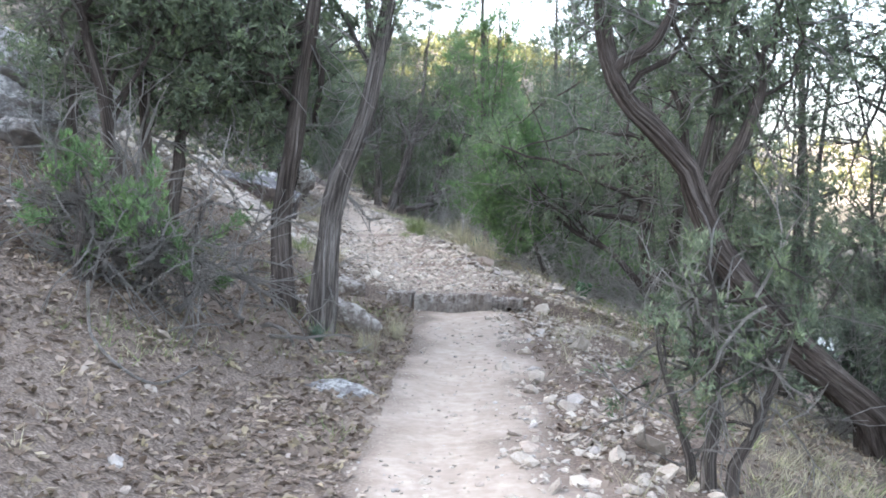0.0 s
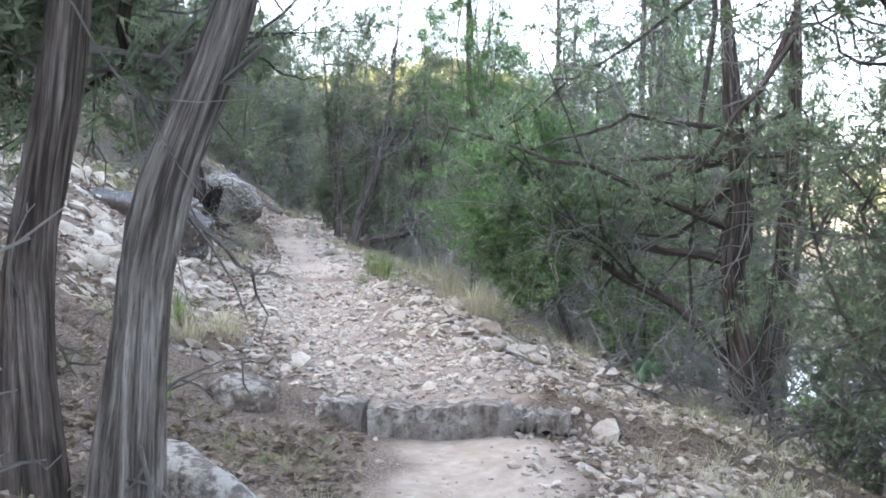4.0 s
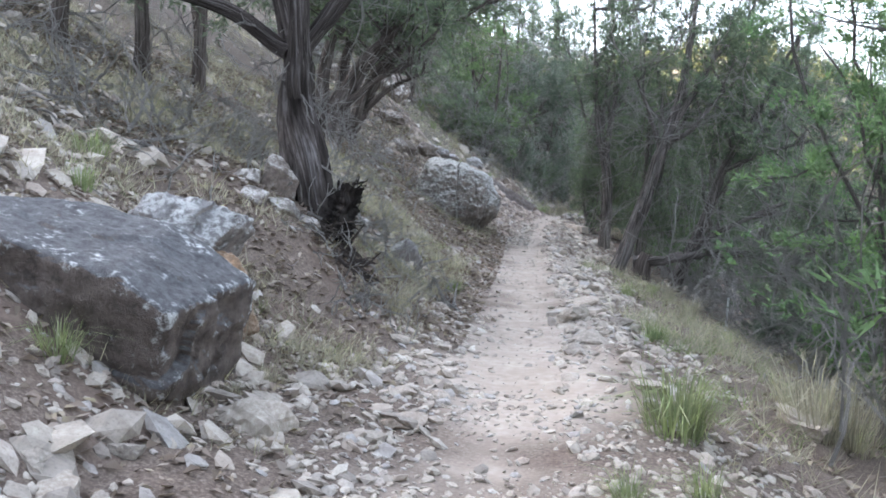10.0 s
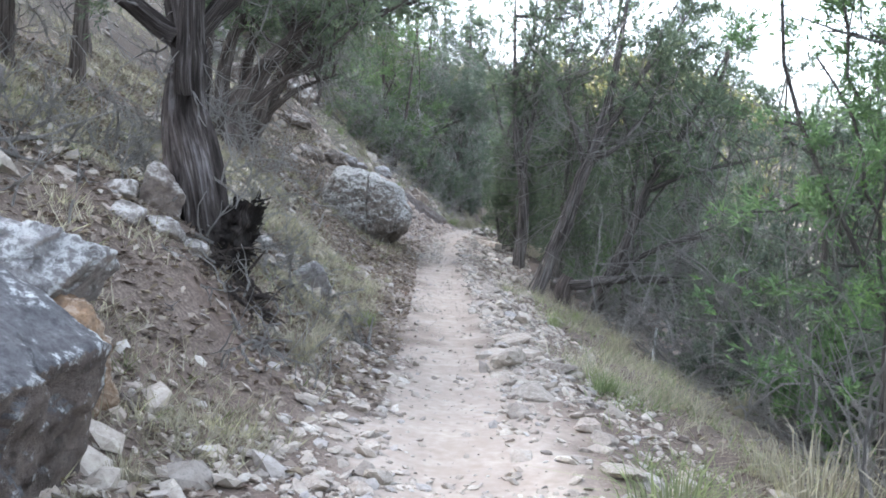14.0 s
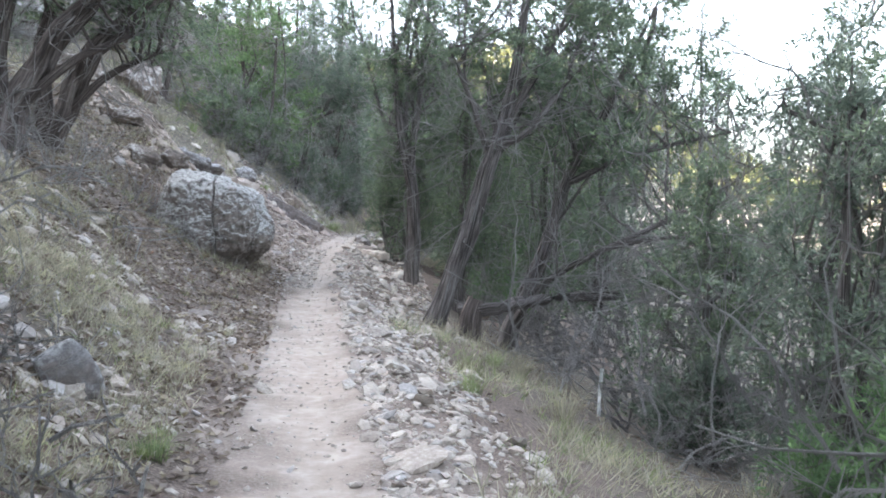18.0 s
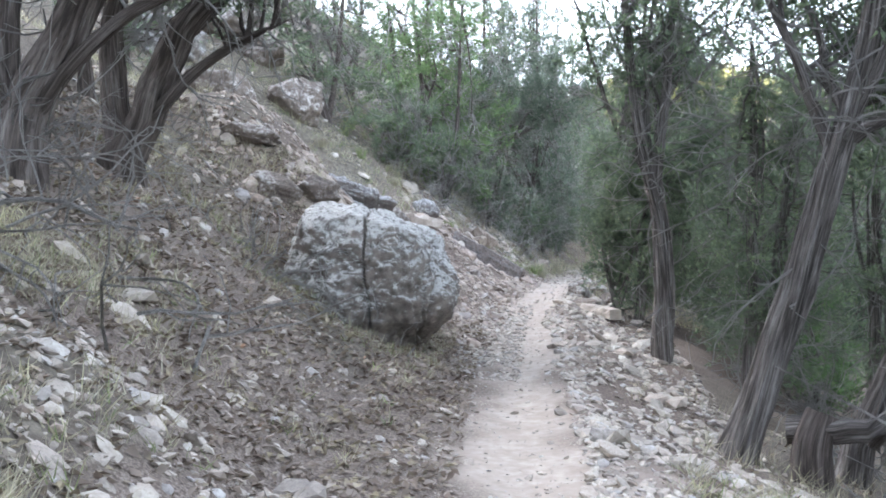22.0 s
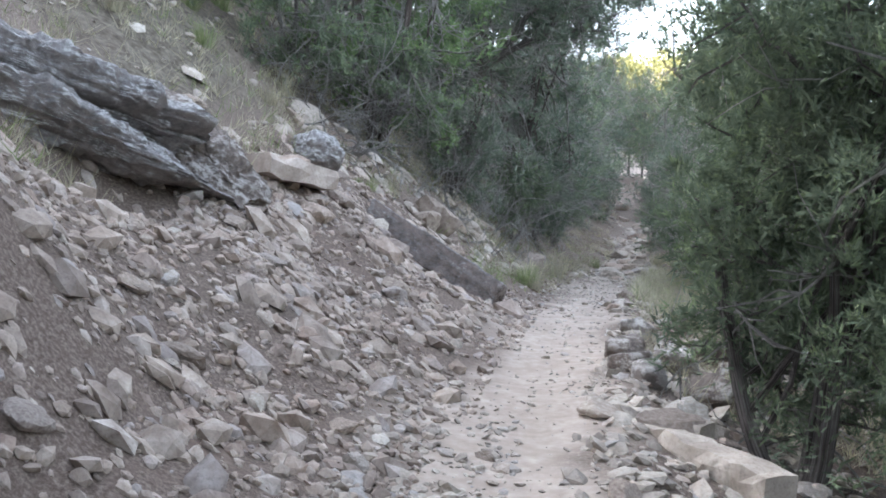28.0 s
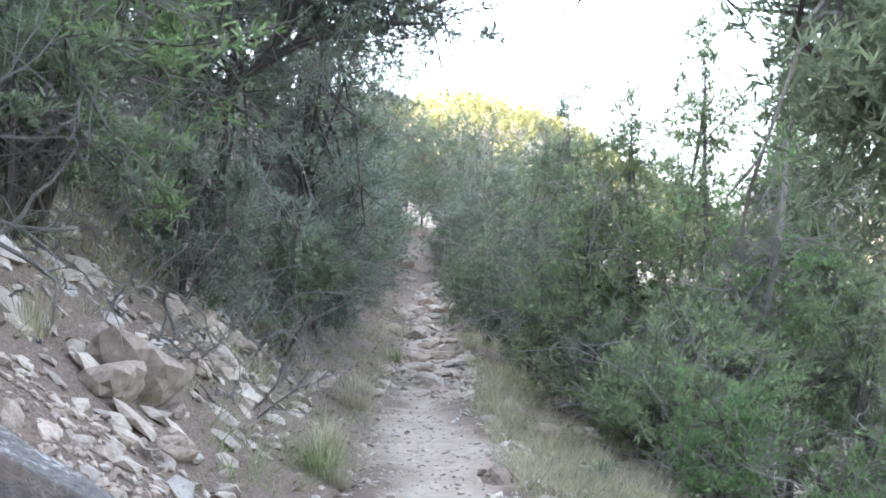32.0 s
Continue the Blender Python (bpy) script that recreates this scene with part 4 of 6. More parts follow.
for k, (x, y, hgt, dx) in enumerate([(-5.65, 20.9, 3.6, -0.05), (-5.75, 19.7, 3.2, 0.12), (-6.2, 23.0, 4.0, 0.1), (-7.9, 30.7, 4.5, 0.1), (-7.2, 25.0, 4.2, -0.2), (-7.4, 21.0, 4.2, 0.1)]):
    z = hz(x, y)
    tree([[(x, y, z - 0.05), (x + dx, y, z + hgt * 0.4), (x + 2.2 * dx, y + 0.1, z + hgt)]], [0.075], ((x + 2 * dx, y + 0.4, z + hgt * 0.72), (1.6, 1.3, 1.2)), "slender dark juniper on the hillside", 40 + k, limbs=16, clumps=150, leafy=(0.4, 1.0), twigs=60, bark=M_bark_dark, scale=1.5)
for k, (x, y) in enumerate([(-6.1, 27.0), (-6.45, 28.9)]):
    z = hz(x, y)
    tree([[(x, y, z), (x + 0.3, y + 0.1, z + 0.75), (x + 0.85, y + 0.2, z + 1.5), (x + 1.6, y + 0.5, z + 2.4)], [(x, y, z), (x - 0.1, y + 0.2, z + 1.2), (x + 0.3, y + 0.3, z + 2.8)], [(x + 0.1, y + 0.05, z + 0.3), (x + 0.8, y + 0.1, z + 0.9), (x + 1.5, y + 0.2, z + 1.2)]], [0.16, 0.12, 0.06], ((x + 1.0, y + 0.6, z + 2.8), (2.6, 1.4, 0.95)), "leaning dark juniper on the steep bank", 50 + k, limbs=22, clumps=230, leafy=(0.6, 1.0), twigs=160, bark=M_bark_dark, scale=1.4, base=1)

# ---- trees below the trail in the middle ----
tree([[(-1.66, 28.3, 0.1), (-1.5, 28.3, 0.6), (-1.17, 28.3, 1.55), (-0.86, 28.3, 2.4), (-0.62, 28.4, 3.5), (-0.3, 28.6, 6.3)], [(-0.95, 28.3, 2.15), (-1.15, 28.3, 2.8), (-1.5, 28.2, 3.6)], [(-0.9, 28.3, 2.3), (-0.5, 28.2, 2.55), (0.1, 28.3, 3.3)]], [0.125, 0.05, 0.05], ((-0.5, 28.9, 4.5), (1.6, 1.4, 2.1)), "leaning juniper with pale peeling bark at the trail edge", 9, limbs=20, clumps=150, leafy=(0.4, 1.0), twigs=180, base=1, scale=1.4)
tree([[(-2.11, 32.0, 0.15), (-2.11, 32.0, 1.4), (-2.18, 32.0, 2.3), (-2.3, 32.0, 3.0), (-2.5, 32.1, 6.3)], [(-2.15, 32.0, 2.1), (-2.08, 32.0, 2.8), (-1.98, 32.0, 3.4), (-1.75, 32.1, 6.2)]], [0.11, 0.07], ((-2.0, 32.5, 4.8), (1.4, 1.2, 2.0)), "straight double-stemmed juniper with shredding bark by the trail", 10, limbs=20, clumps=150, leafy=(0.35, 1.0), twigs=170, base=1, scale=1.4)
tree([[(-0.75, 29.4, -0.1), (-0.32, 29.4, 0.9), (0.05, 29.4, 1.95), (0.62, 29.5, 3.1), (1.25, 29.6, 4.4)], [(-0.65, 29.0, 0.2), (-0.3, 28.4, 0.75), (0.3, 28.1, 1.15), (1.32, 28.0, 1.64), (2.3, 28.0, 2.3)], [(0.05, 29.4, 1.95), (0.9, 29.2, 2.3), (2.2, 29.0, 2.6)], [(0.4, 28.1, 1.2), (1.0, 27.8, 1.3), (2.0, 27.6, 1.35)]], [0.095, 0.05, 0.045, 0.035], ((0.5, 29.8, 3.6), (1.6, 1.3, 1.7)), "juniper leaning outward over the slope", 11, limbs=24, clumps=150, leafy=(0.3, 1.0), twigs=200, scale=1.4, base=1)
# fallen trunk resting against the leaning juniper
v, f, uv = tube(np.array(spline([(-1.34, 28.15, 0.46), (-0.84, 28.0, 0.5), (-0.2, 28.1, 0.6), (0.6, 28.3, 0.62)], 20)) + np.random.default_rng(3).normal(size=(20, 3)) * 0.008, np.linspace(0.085, 0.045, 20), 14, 0.4, 0.5, 77)
log = empty("fallen_log", (-1.34, 28.15, 0.46), "grey weathered fallen juniper trunk lying across the slope", "log")
part("trunk", mesh_np("trunk", v - np.array([-1.34, 28.15, 0.46]), f, M_bark, uv, flat=False), log)
rng = np.random.default_rng(5)
st = np.array([(rng.uniform(-0.7, 1.6), 28.1 + rng.uniform(-0.2, 0.4), rng.uniform(0.1, 0.9)) for _ in range(70)])
v, f, uv = dead_twigs(rng, st, rng.normal(size=(70, 3)) * np.array([1, 0.5, 0.35]) + np.array([0.8, 0, 0]), 1.0)
tagged(part("deadwood", mesh_np("deadwood", v - np.array([-1.34, 28.15, 0.46]), f, M_dead, uv), log, "tangle of bare grey dead twigs"), kind="stuff")

SLOPE_TREES = [(1.45, 24.0, 2.6, 1.0, M_jun3), (2.4, 27.2, 3.4, 1.4, M_jun), (3.5, 30.0, 4.2, 1.7, M_jun3), (1.0, 26.4, 2.0, 0.9, M_jun), (2.3, 22.0, 3.2, 1.2, M_jun3), (3.0, 25.0, 4.0, 1.6, M_jun3), (4.4, 20.6, 4.6, 1.8, M_jun), (6.0, 25.0, 5.0, 2.0, M_jun), (5.6, 21.4, 4.8, 1.9, M_jun3), (7.0, 29.0, 6.0, 2.2, M_jun), (3.9, 7.2, 5.6, 1.1, M_jun), (4.0, 9.0, 6.4, 1.5, M_jun3), (3.6, 4.0, 2.0, 0.9, M_jun3), (4.3, 9.2, 2.4, 1.0, M_jun3), (3.4, 11.8, 2.0, 0.9, M_jun), (5.2, 12.6, 3.0, 1.2, M_jun), (2.4, 22.5, 5.4, 1.5, M_jun), (2.8, 17.6, 5.0, 1.5, M_jun3), (3.8, 15.4, 5.2, 1.6, M_jun), (3.6, 19.8, 5.4, 1.6, M_jun2), (-1.1, 33.6, 3.2, 1.0, M_jun), (-0.2, 31.6, 4.6, 1.3, M_jun), (0.9, 33.8, 5.0, 1.5, M_jun3), (-1.4, 30.6, 2.4, 0.6, M_jun), (3.9, 11.2, 5.4, 1.5, M_jun), (4.8, 6.5, 5.6, 1.6, M_jun3), (2.8, 10.6, 4.0, 1.1, M_jun), (5.6, 9.6, 6.0, 1.8, M_jun), (3.5, 27.5, 6.0, 1.7, M_jun3), (4.6, 23.5, 6.5, 1.8, M_jun), (5.2, 27.2, 7.0, 1.9, M_jun), (2.2, 40.0, 8.0, 1.8, M_jun), (3.4, 37.6, 8.4, 1.9, M_jun3), (4.8, 41.0, 9.0, 2.0, M_jun), (6.4, 38.0, 9.4, 2.1, M_jun), (-0.3, 36.4, 5.6, 1.2, M_jun), (1.2, 35.6, 6.6, 1.5, M_jun3)]
for k, (x, y, hgt, w, m) in enumerate(SLOPE_TREES):
    hgt = hgt * (1.45 if 17 < y < 31.5 else 1.0)
    z = hz(x, y)
    fine = float(np.clip(0.8 + 0.16 * (x - trail_x(y) - 1.4), 0.85, 1.5))
    tree([[(x, y, z - 0.1), (x + 0.1, y, z + hgt * 0.5), (x + 0.15, y + 0.1, z + hgt * 0.97)], [(x, y, z - 0.1), (x + 0.3, y + 0.1, z + hgt * 0.4), (x + 0.55, y + 0.2, z + hgt * 0.8)]], [0.06, 0.045], ((x + 0.15, y + 0.1, z + hgt * 0.5), (w, w, hgt * 0.52)), "dense juniper growing on the slope below the trail", 60 + k, leaf=m, limbs=14, clumps=int(46 + 9 * hgt), sprigs=int(31 * (1.5 / fine) ** 1.4), leafy=(0.12, 1.0), twigs=80, clump_size=0.35, scale=fine)

for k, (x, y, hgt, w) in enumerate([(3.9, 13.4, 1.3, 0.7), (4.2, 12.2, 1.3, 0.7), (2.6, 16.4, 1.2, 0.7), (1.9, 18.4, 1.5, 0.9), (2.7, 20.0, 1.4, 0.8), (1.4, 22.6, 1.3, 0.8), (2.4, 24.2, 1.6, 0.9), (1.0, 25.6, 0.9, 0.5), (-0.6, 32.6, 1.2, 0.6), (-0.4, 34.8, 1.6, 0.8), (-1.0, 36.4, 1.4, 0.7), (-1.6, 42.6, 1.0, 0.5), (-1.9, 46.0, 1.3, 0.6), (-1.5, 49.6, 1.6, 0.7), (0.6, 39.8, 1.6, 0.8), (-0.1, 42.6, 1.3, 0.7), (-0.6, 38.2, 1.6, 0.8), (-1.2, 40.6, 1.3, 0.6), (0.2, 41.6, 1.8, 0.8), (3.6, 8.6, 1.0, 0.5)]):
    z = hz(x, y)
    tree([[(x, y, z - 0.1), (x + 0.05, y, z + hgt * 0.5), (x, y + 0.05, z + hgt)], [(x, y, z - 0.1), (x - 0.3, y, z + hgt * 0.35), (x - 0.5, y, z + hgt * 0.7)]], [0.03, 0.02], ((x, y, z + hgt * 0.5), (w, w, hgt * 0.5)), "low juniper shrub with bare twigs below the trail", 160 + k, leaf=(M_jun, M_jun3, M_jun2)[k % 3], limbs=8, clumps=int(22 + 16 * hgt), sprigs=44, leafy=(0.1, 1.0), twigs=70, clump_size=0.24, scale=1.0, name="juniper_shrub", group="shrubs below the trail")

# ---- far stretch ----
tree([[(-2.55, 34.8, 0.2), (-2.4, 34.9, 1.0), (-2.2, 35.0, 2.0), (-1.9, 35.1, 5.0)], [(-2.5, 34.8, 0.2), (-2.75, 34.9, 0.8), (-2.9, 35.1, 1.5), (-2.8, 35.3, 2.4)], [(-2.3, 35.0, 1.9), (-1.9, 35.0, 2.4), (-1.3, 35.0, 2.7)]], [0.08, 0.05, 0.045], ((-1.95, 35.1, 2.45), (1.25, 0.95, 2.4)), "dense dark green juniper crowding the trail edge", 12, limbs=34, clumps=520, sprigs=64, leafy=(0.15, 1.0), twigs=80, clump_size=0.32, scale=0.98)
HILL_TREES = [(-5.7, 47.3, 8.2, 1.7, M_jun3, 230), (-5.5, 52.3, 3.2, 1.1, M_jun3, 110), (-5.5, 57.0, 3.4, 1.2, M_jun, 110), (-5.6, 63.5, 3.6, 1.3, M_jun3, 110), (-6.6, 41.6, 4.6, 1.7, M_oak, 170), (-7.6, 43.0, 4.8, 1.8, M_oak, 150), (-6.2, 44.6, 4.6, 1.5, M_jun3, 170), (-6.9, 46.5, 8.0, 1.9, M_jun, 210), (-6.0, 49.0, 8.0, 1.8, M_jun3, 200), (-5.9, 54.0, 8.4, 1.8, M_jun, 180), (-8.4, 39.6, 4.2, 1.5, M_jun, 110), (-8.6, 49.0, 6.0, 2.2, M_jun, 140), (-6.0, 60.0, 8.6, 1.9, M_jun3, 170), (-6.6, 67.0, 5.4, 1.9, M_jun, 130), (-9.5, 44.5, 5.5, 2.0, M_jun, 120), (-10.0, 35.0, 4.5, 1.8, M_jun, 90)]
for k, (x, y, hgt, w, m, n) in enumerate(HILL_TREES):
    z = hz(x, y)
    oak = m == M_oak
    tree([[(x, y, z - 0.1), (x - 0.25, y, z + hgt * 0.3), (x - 0.5, y + 0.1, z + hgt * 0.9)], [(x, y, z - 0.1), (x + 0.3, y + 0.1, z + hgt * 0.35), (x + 0.5, y + 0.1, z + hgt * 0.95)]], [0.08, 0.06], ((x + 0.1, y - 0.1, z + hgt * 0.44), (w, w, hgt * 0.5)), "bushy green scrub tree with grey twigs above the trail" if oak else "spreading juniper with many bare grey twigs above the trail", 80 + k, leaf=m, limbs=18, clumps=int(n * 0.8), sprigs=33, leafy=(0.15, 1.0), twigs=150, twig_size=0.95, clump_size=0.33, bark=M_bark_dark, name="scrub_oak_tree" if oak else "juniper_tree", scale=1.45)
# the overhanging tree that reaches across the trail
z = hz(-6.3, 44.2)
tree([[(-6.3, 44.2, z), (-6.0, 44.0, z + 1.2), (-5.4, 43.5, 3.9), (-4.6, 43.2, 4.15), (-3.7, 43.0, 4.1)], [(-5.4, 43.5, 3.9), (-4.9, 43.2, 4.5), (-4.0, 43.1, 4.9)]], [0.065, 0.045], ((-4.15, 43.3, 4.95), (1.55, 1.1, 1.15)), "gnarled tree reaching grey boughs over the trail", 14, leaf=M_jun3, limbs=26, clumps=180, leafy=(0.45, 1.0), twigs=120, scale=1.2, clump_size=0.28, base=1)
LOW_TREES = [(-2.0, 47.5, 2.7, 0.8, M_jun4), (-1.1, 45.3, 2.2, 0.8, M_jun4), (-0.6, 47.2, 5.7, 0.95, M_jun4), (0.6, 45.6, 3.2, 1.0, M_jun4), (0.9, 48.2, 6.3, 1.1, M_jun4), (-1.25, 48.4, 4.8, 0.8, M_jun4), (-2.2, 51.5, 2.6, 0.9, M_jun3), (-1.4, 53.0, 5.2, 0.9, M_jun), (-2.2, 58.0, 3.6, 1.1, M_jun3), (-1.3, 57.0, 5.0, 1.0, M_jun), (-2.4, 64.0, 4.2, 1.3, M_jun3), (-1.0, 62.0, 4.8, 1.3, M_jun), (0.6, 53.0, 5.4, 1.1, M_jun4), (2.0, 51.5, 6.4, 1.2, M_jun4), (1.3, 43.5, 2.4, 0.7, M_jun), (2.6, 46.2, 6.0, 1.0, M_jun4), (-3.0, 72.0, 4.5, 1.5, M_jun), (-1.5, 70.0, 5.0, 1.7, M_jun3), (-6.5, 75.0, 5.0, 1.9, M_jun), (-4.5, 75.0, 4.4, 1.6, M_jun3), (-1.9, 44.2, 1.2, 0.55, M_jun4), (1.15, 47.8, 8.0, 1.0, M_jun), (2.1, 49.0, 8.6, 1.1, M_jun4), (3.3, 50.5, 9.2, 1.3, M_jun), (-5.3, 72.5, 5.0, 1.7, M_jun), (-3.9, 73.5, 4.6, 1.6, M_jun3), (-2.6, 68.0, 4.6, 1.4, M_jun), (-3.0, 62.5, 2.2, 0.8, M_jun3), (-2.8, 55.5, 2.0, 0.7, M_jun), (-5.2, 61.0, 2.4, 0.8, M_jun3), (-5.6, 69.0, 4.6, 1.4, M_jun3)]
for k, (x, y, hgt, w, m) in enumerate(LOW_TREES):
    z = hz(x, y)
    tree([[(x, y, z - 0.1), (x + 0.05, y, z + hgt * 0.5), (x + 0.1, y + 0.1, z + hgt * 0.98)]], [0.045], ((x, y, z + hgt * 0.48), (1.2 * w, 1.2 * w, hgt * 0.54)), "young upright juniper on the slope below the trail", 110 + k, leaf=m, limbs=20, clumps=int(60 + 24 * hgt), sprigs=28, leafy=(0.08, 1.0), twigs=110, clump_size=0.29, scale=1.5)
tree([[(-0.45, 46.0, -0.6), (-0.3, 46.0, 0.9), (-0.2, 46.0, 1.7), (0.0, 46.0, 2.9), (0.1, 46.1, 4.3)], [(-0.25, 46.0, 1.2), (-0.55, 46.0, 1.9), (-0.65, 46.0, 3.0)]], [0.05, 0.028], ((0.0, 46.1, 2.2), (0.8, 0.6, 1.8)), "thin half-dead juniper with bare pale branches", 13, leaf=M_jun2, limbs=18, clumps=30, twigs=110, leafy=(0.2, 1.0), base=1, bark=M_dead, scale=1.3)
# dark tree whose bough hangs in from the lake side
z = hz(-0.7, 38.6)
tree([[(-0.7, 38.6, z), (-0.8, 38.6, z + 2.2), (-0.7, 38.7, z + 4.6)], [(-0.8, 38.6, 2.3), (-1.6, 38.1, 2.8), (-2.9, 37.5, 2.85)], [(-0.8, 38.6, 1.2), (-1.3, 38.5, 1.5), (-1.7, 38.4, 1.6)]], [0.1, 0.055, 0.035], ((-2.45, 37.65, 2.85), (0.8, 0.5, 0.5)), "dark juniper with a bough hanging toward the trail", 15, limbs=20, clumps=190, sprigs=56, leafy=(0.4, 1.0), twigs=40, scale=0.9, base=1, clump_size=0.26)

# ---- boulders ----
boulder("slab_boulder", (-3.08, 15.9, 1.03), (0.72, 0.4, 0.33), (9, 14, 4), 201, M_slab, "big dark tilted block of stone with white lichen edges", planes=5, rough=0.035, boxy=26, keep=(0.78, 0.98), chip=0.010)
boulder("boulder", (-3.0, 16.8, 1.22), (0.38, 0.34, 0.27), (6, -8, 20), 202, M_ledge, "angular grey boulder behind the dark block", rough=0.05, boxy=5, planes=14, keep=(0.5, 0.85), chip=0.02)
boulder("ochre_rock", (-2.7, 16.68, 0.95), (0.18, 0.16, 0.22), (0, -30, 10), 203, M_ochre, "rust-orange stone under a grey boulder", category="rock", rough=0.08, boxy=5, planes=12, keep=(0.45, 0.85), chip=0.04)
boulder("leaning_rock", (-3.36, 18.87, 1.46), (0.13, 0.1, 0.27), (10, 16, 24), 204, M_brown, "pale upright slab leaning on the bank beside the juniper", boxy=9, planes=10, keep=(0.5, 0.85), category="rock", rough=0.05, chip=0.02)
for k, (x, y, z, a) in enumerate([(-3.2, 18.6, 1.18, 0.1), (-3.06, 18.72, 1.1, 0.08), (-3.35, 18.5, 1.1, 0.09), (-3.5, 18.7, 1.27, 0.1)]):
    boulder("rock", (x, y, max(z, hz(x, y))), (a * 1.2, a, a * 0.7), (10 * k, 12, 50 * k), 260 + k, M_step, "pale chunk of rock wedged under the twisted juniper", boxy=7, planes=12, keep=(0.5, 0.85), sub=4, category="rock", rough=0.05)
def cut_boulder(p):
    """Broad broken faces: the sloping top, the undercut foot and a flake gone from its lower corner."""
    for n, d in (((-0.62, 0.0, -0.78), 0.73), ((0.26, -0.1, 0.96), 0.87), ((0.35, -0.6, -0.72), 0.88), ((-0.97, 0.0, 0.2), 0.88)):
        dots = p @ (np.array(n) / np.linalg.norm(n))
        p = p * np.where(dots > d, (d + 0.3 * (dots - d)) / np.maximum(dots, 0.01), 1)[:, None]
    return p


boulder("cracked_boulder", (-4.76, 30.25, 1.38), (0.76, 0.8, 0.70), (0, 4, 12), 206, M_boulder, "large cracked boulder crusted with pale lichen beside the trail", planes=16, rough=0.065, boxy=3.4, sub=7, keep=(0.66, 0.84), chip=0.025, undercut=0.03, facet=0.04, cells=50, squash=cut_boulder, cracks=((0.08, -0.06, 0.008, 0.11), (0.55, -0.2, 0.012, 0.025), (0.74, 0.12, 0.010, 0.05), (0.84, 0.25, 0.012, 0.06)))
ROCKS = dict(sub=5, planes=14, boxy=9, keep=(0.5, 0.85), rough=0.09, chip=0.03, layers=0.01)
LEDGE = dict(sub=6, planes=12, boxy=7, keep=(0.55, 0.9), rough=0.14, chip=0.03, facet=0.05, cells=40)
boulder("ledge_rock", (-6.66, 35.22, 2.14), (1.0, 0.46, 0.19), (0, 17, 56), 216, M_ledge, "lower grey lichened slab of the ledge jutting from the scree", **LEDGE)
boulder("ledge_rock", (-6.9, 35.25, 2.47), (0.95, 0.46, 0.19), (2, 18, 54), 217, M_ledge, "upper grey lichened slab of the layered ledge", **LEDGE)
boulder("ledge_rock", (-6.32, 36.15, 2.16), (0.62, 0.3, 0.15), (4, 36, -24), 207, M_brown, "brown slab sloping down beside the grey ledge", **LEDGE)
# blocks piled along the lower edge of the trail
for k, (x, y, a) in enumerate([(-3.33, 37.6, 0.15), (-3.05, 38.0, 0.17), (-3.4, 36.2, 0.16), (-3.08, 36.35, 0.19), (-2.78, 37.4, 0.2), (-2.62, 36.75, 0.22), (-3.24, 35.55, 0.13), (-2.92, 35.85, 0.2), (-3.36, 35.8, 0.12), (-3.1, 37.1, 0.14)]):
    boulder("rock", (x, y, hz(x, y) + 0.3 * a), (a, a * 0.75, a * 0.55), (6 * math.sin(3 * k), 8 * math.cos(2 * k), 47 * k), 330 + k, M_brown if k % 3 else M_step, "squared brown-grey block piled along the trail edge", boxy=9, planes=9, keep=(0.5, 0.85), sub=4, category="rock", rough=0.05, chip=0.02)
boulder("boulder", (-2.05, 40.2, hz(-2.05, 40.2) - 0.03), (0.42, 0.3, 0.22), (6, 10, -30), 345, M_boulder, "low grey boulder splashed with white lichen below the trail", boxy=4, planes=12, keep=(0.6, 0.85))
cairn = empty("stone_cairn", (-3.55, 51.3, hz(-3.55, 51.3)), "small cairn of pale stones stacked beside the trail", "cairn")
for k, (a, z) in enumerate(((0.17, 0.05), (0.13, 0.15), (0.1, 0.23))):
    p, t = rock_shape(3, 360 + k, 10, 0.03, 8, (0.45, 0.7), 0.02)
    part("stone", mesh_np("stone", p * np.array([a, a * 0.8, a * 0.45]) * 1.4 + np.array([0.02 * k, 0, z]), t, M_stone), cairn)
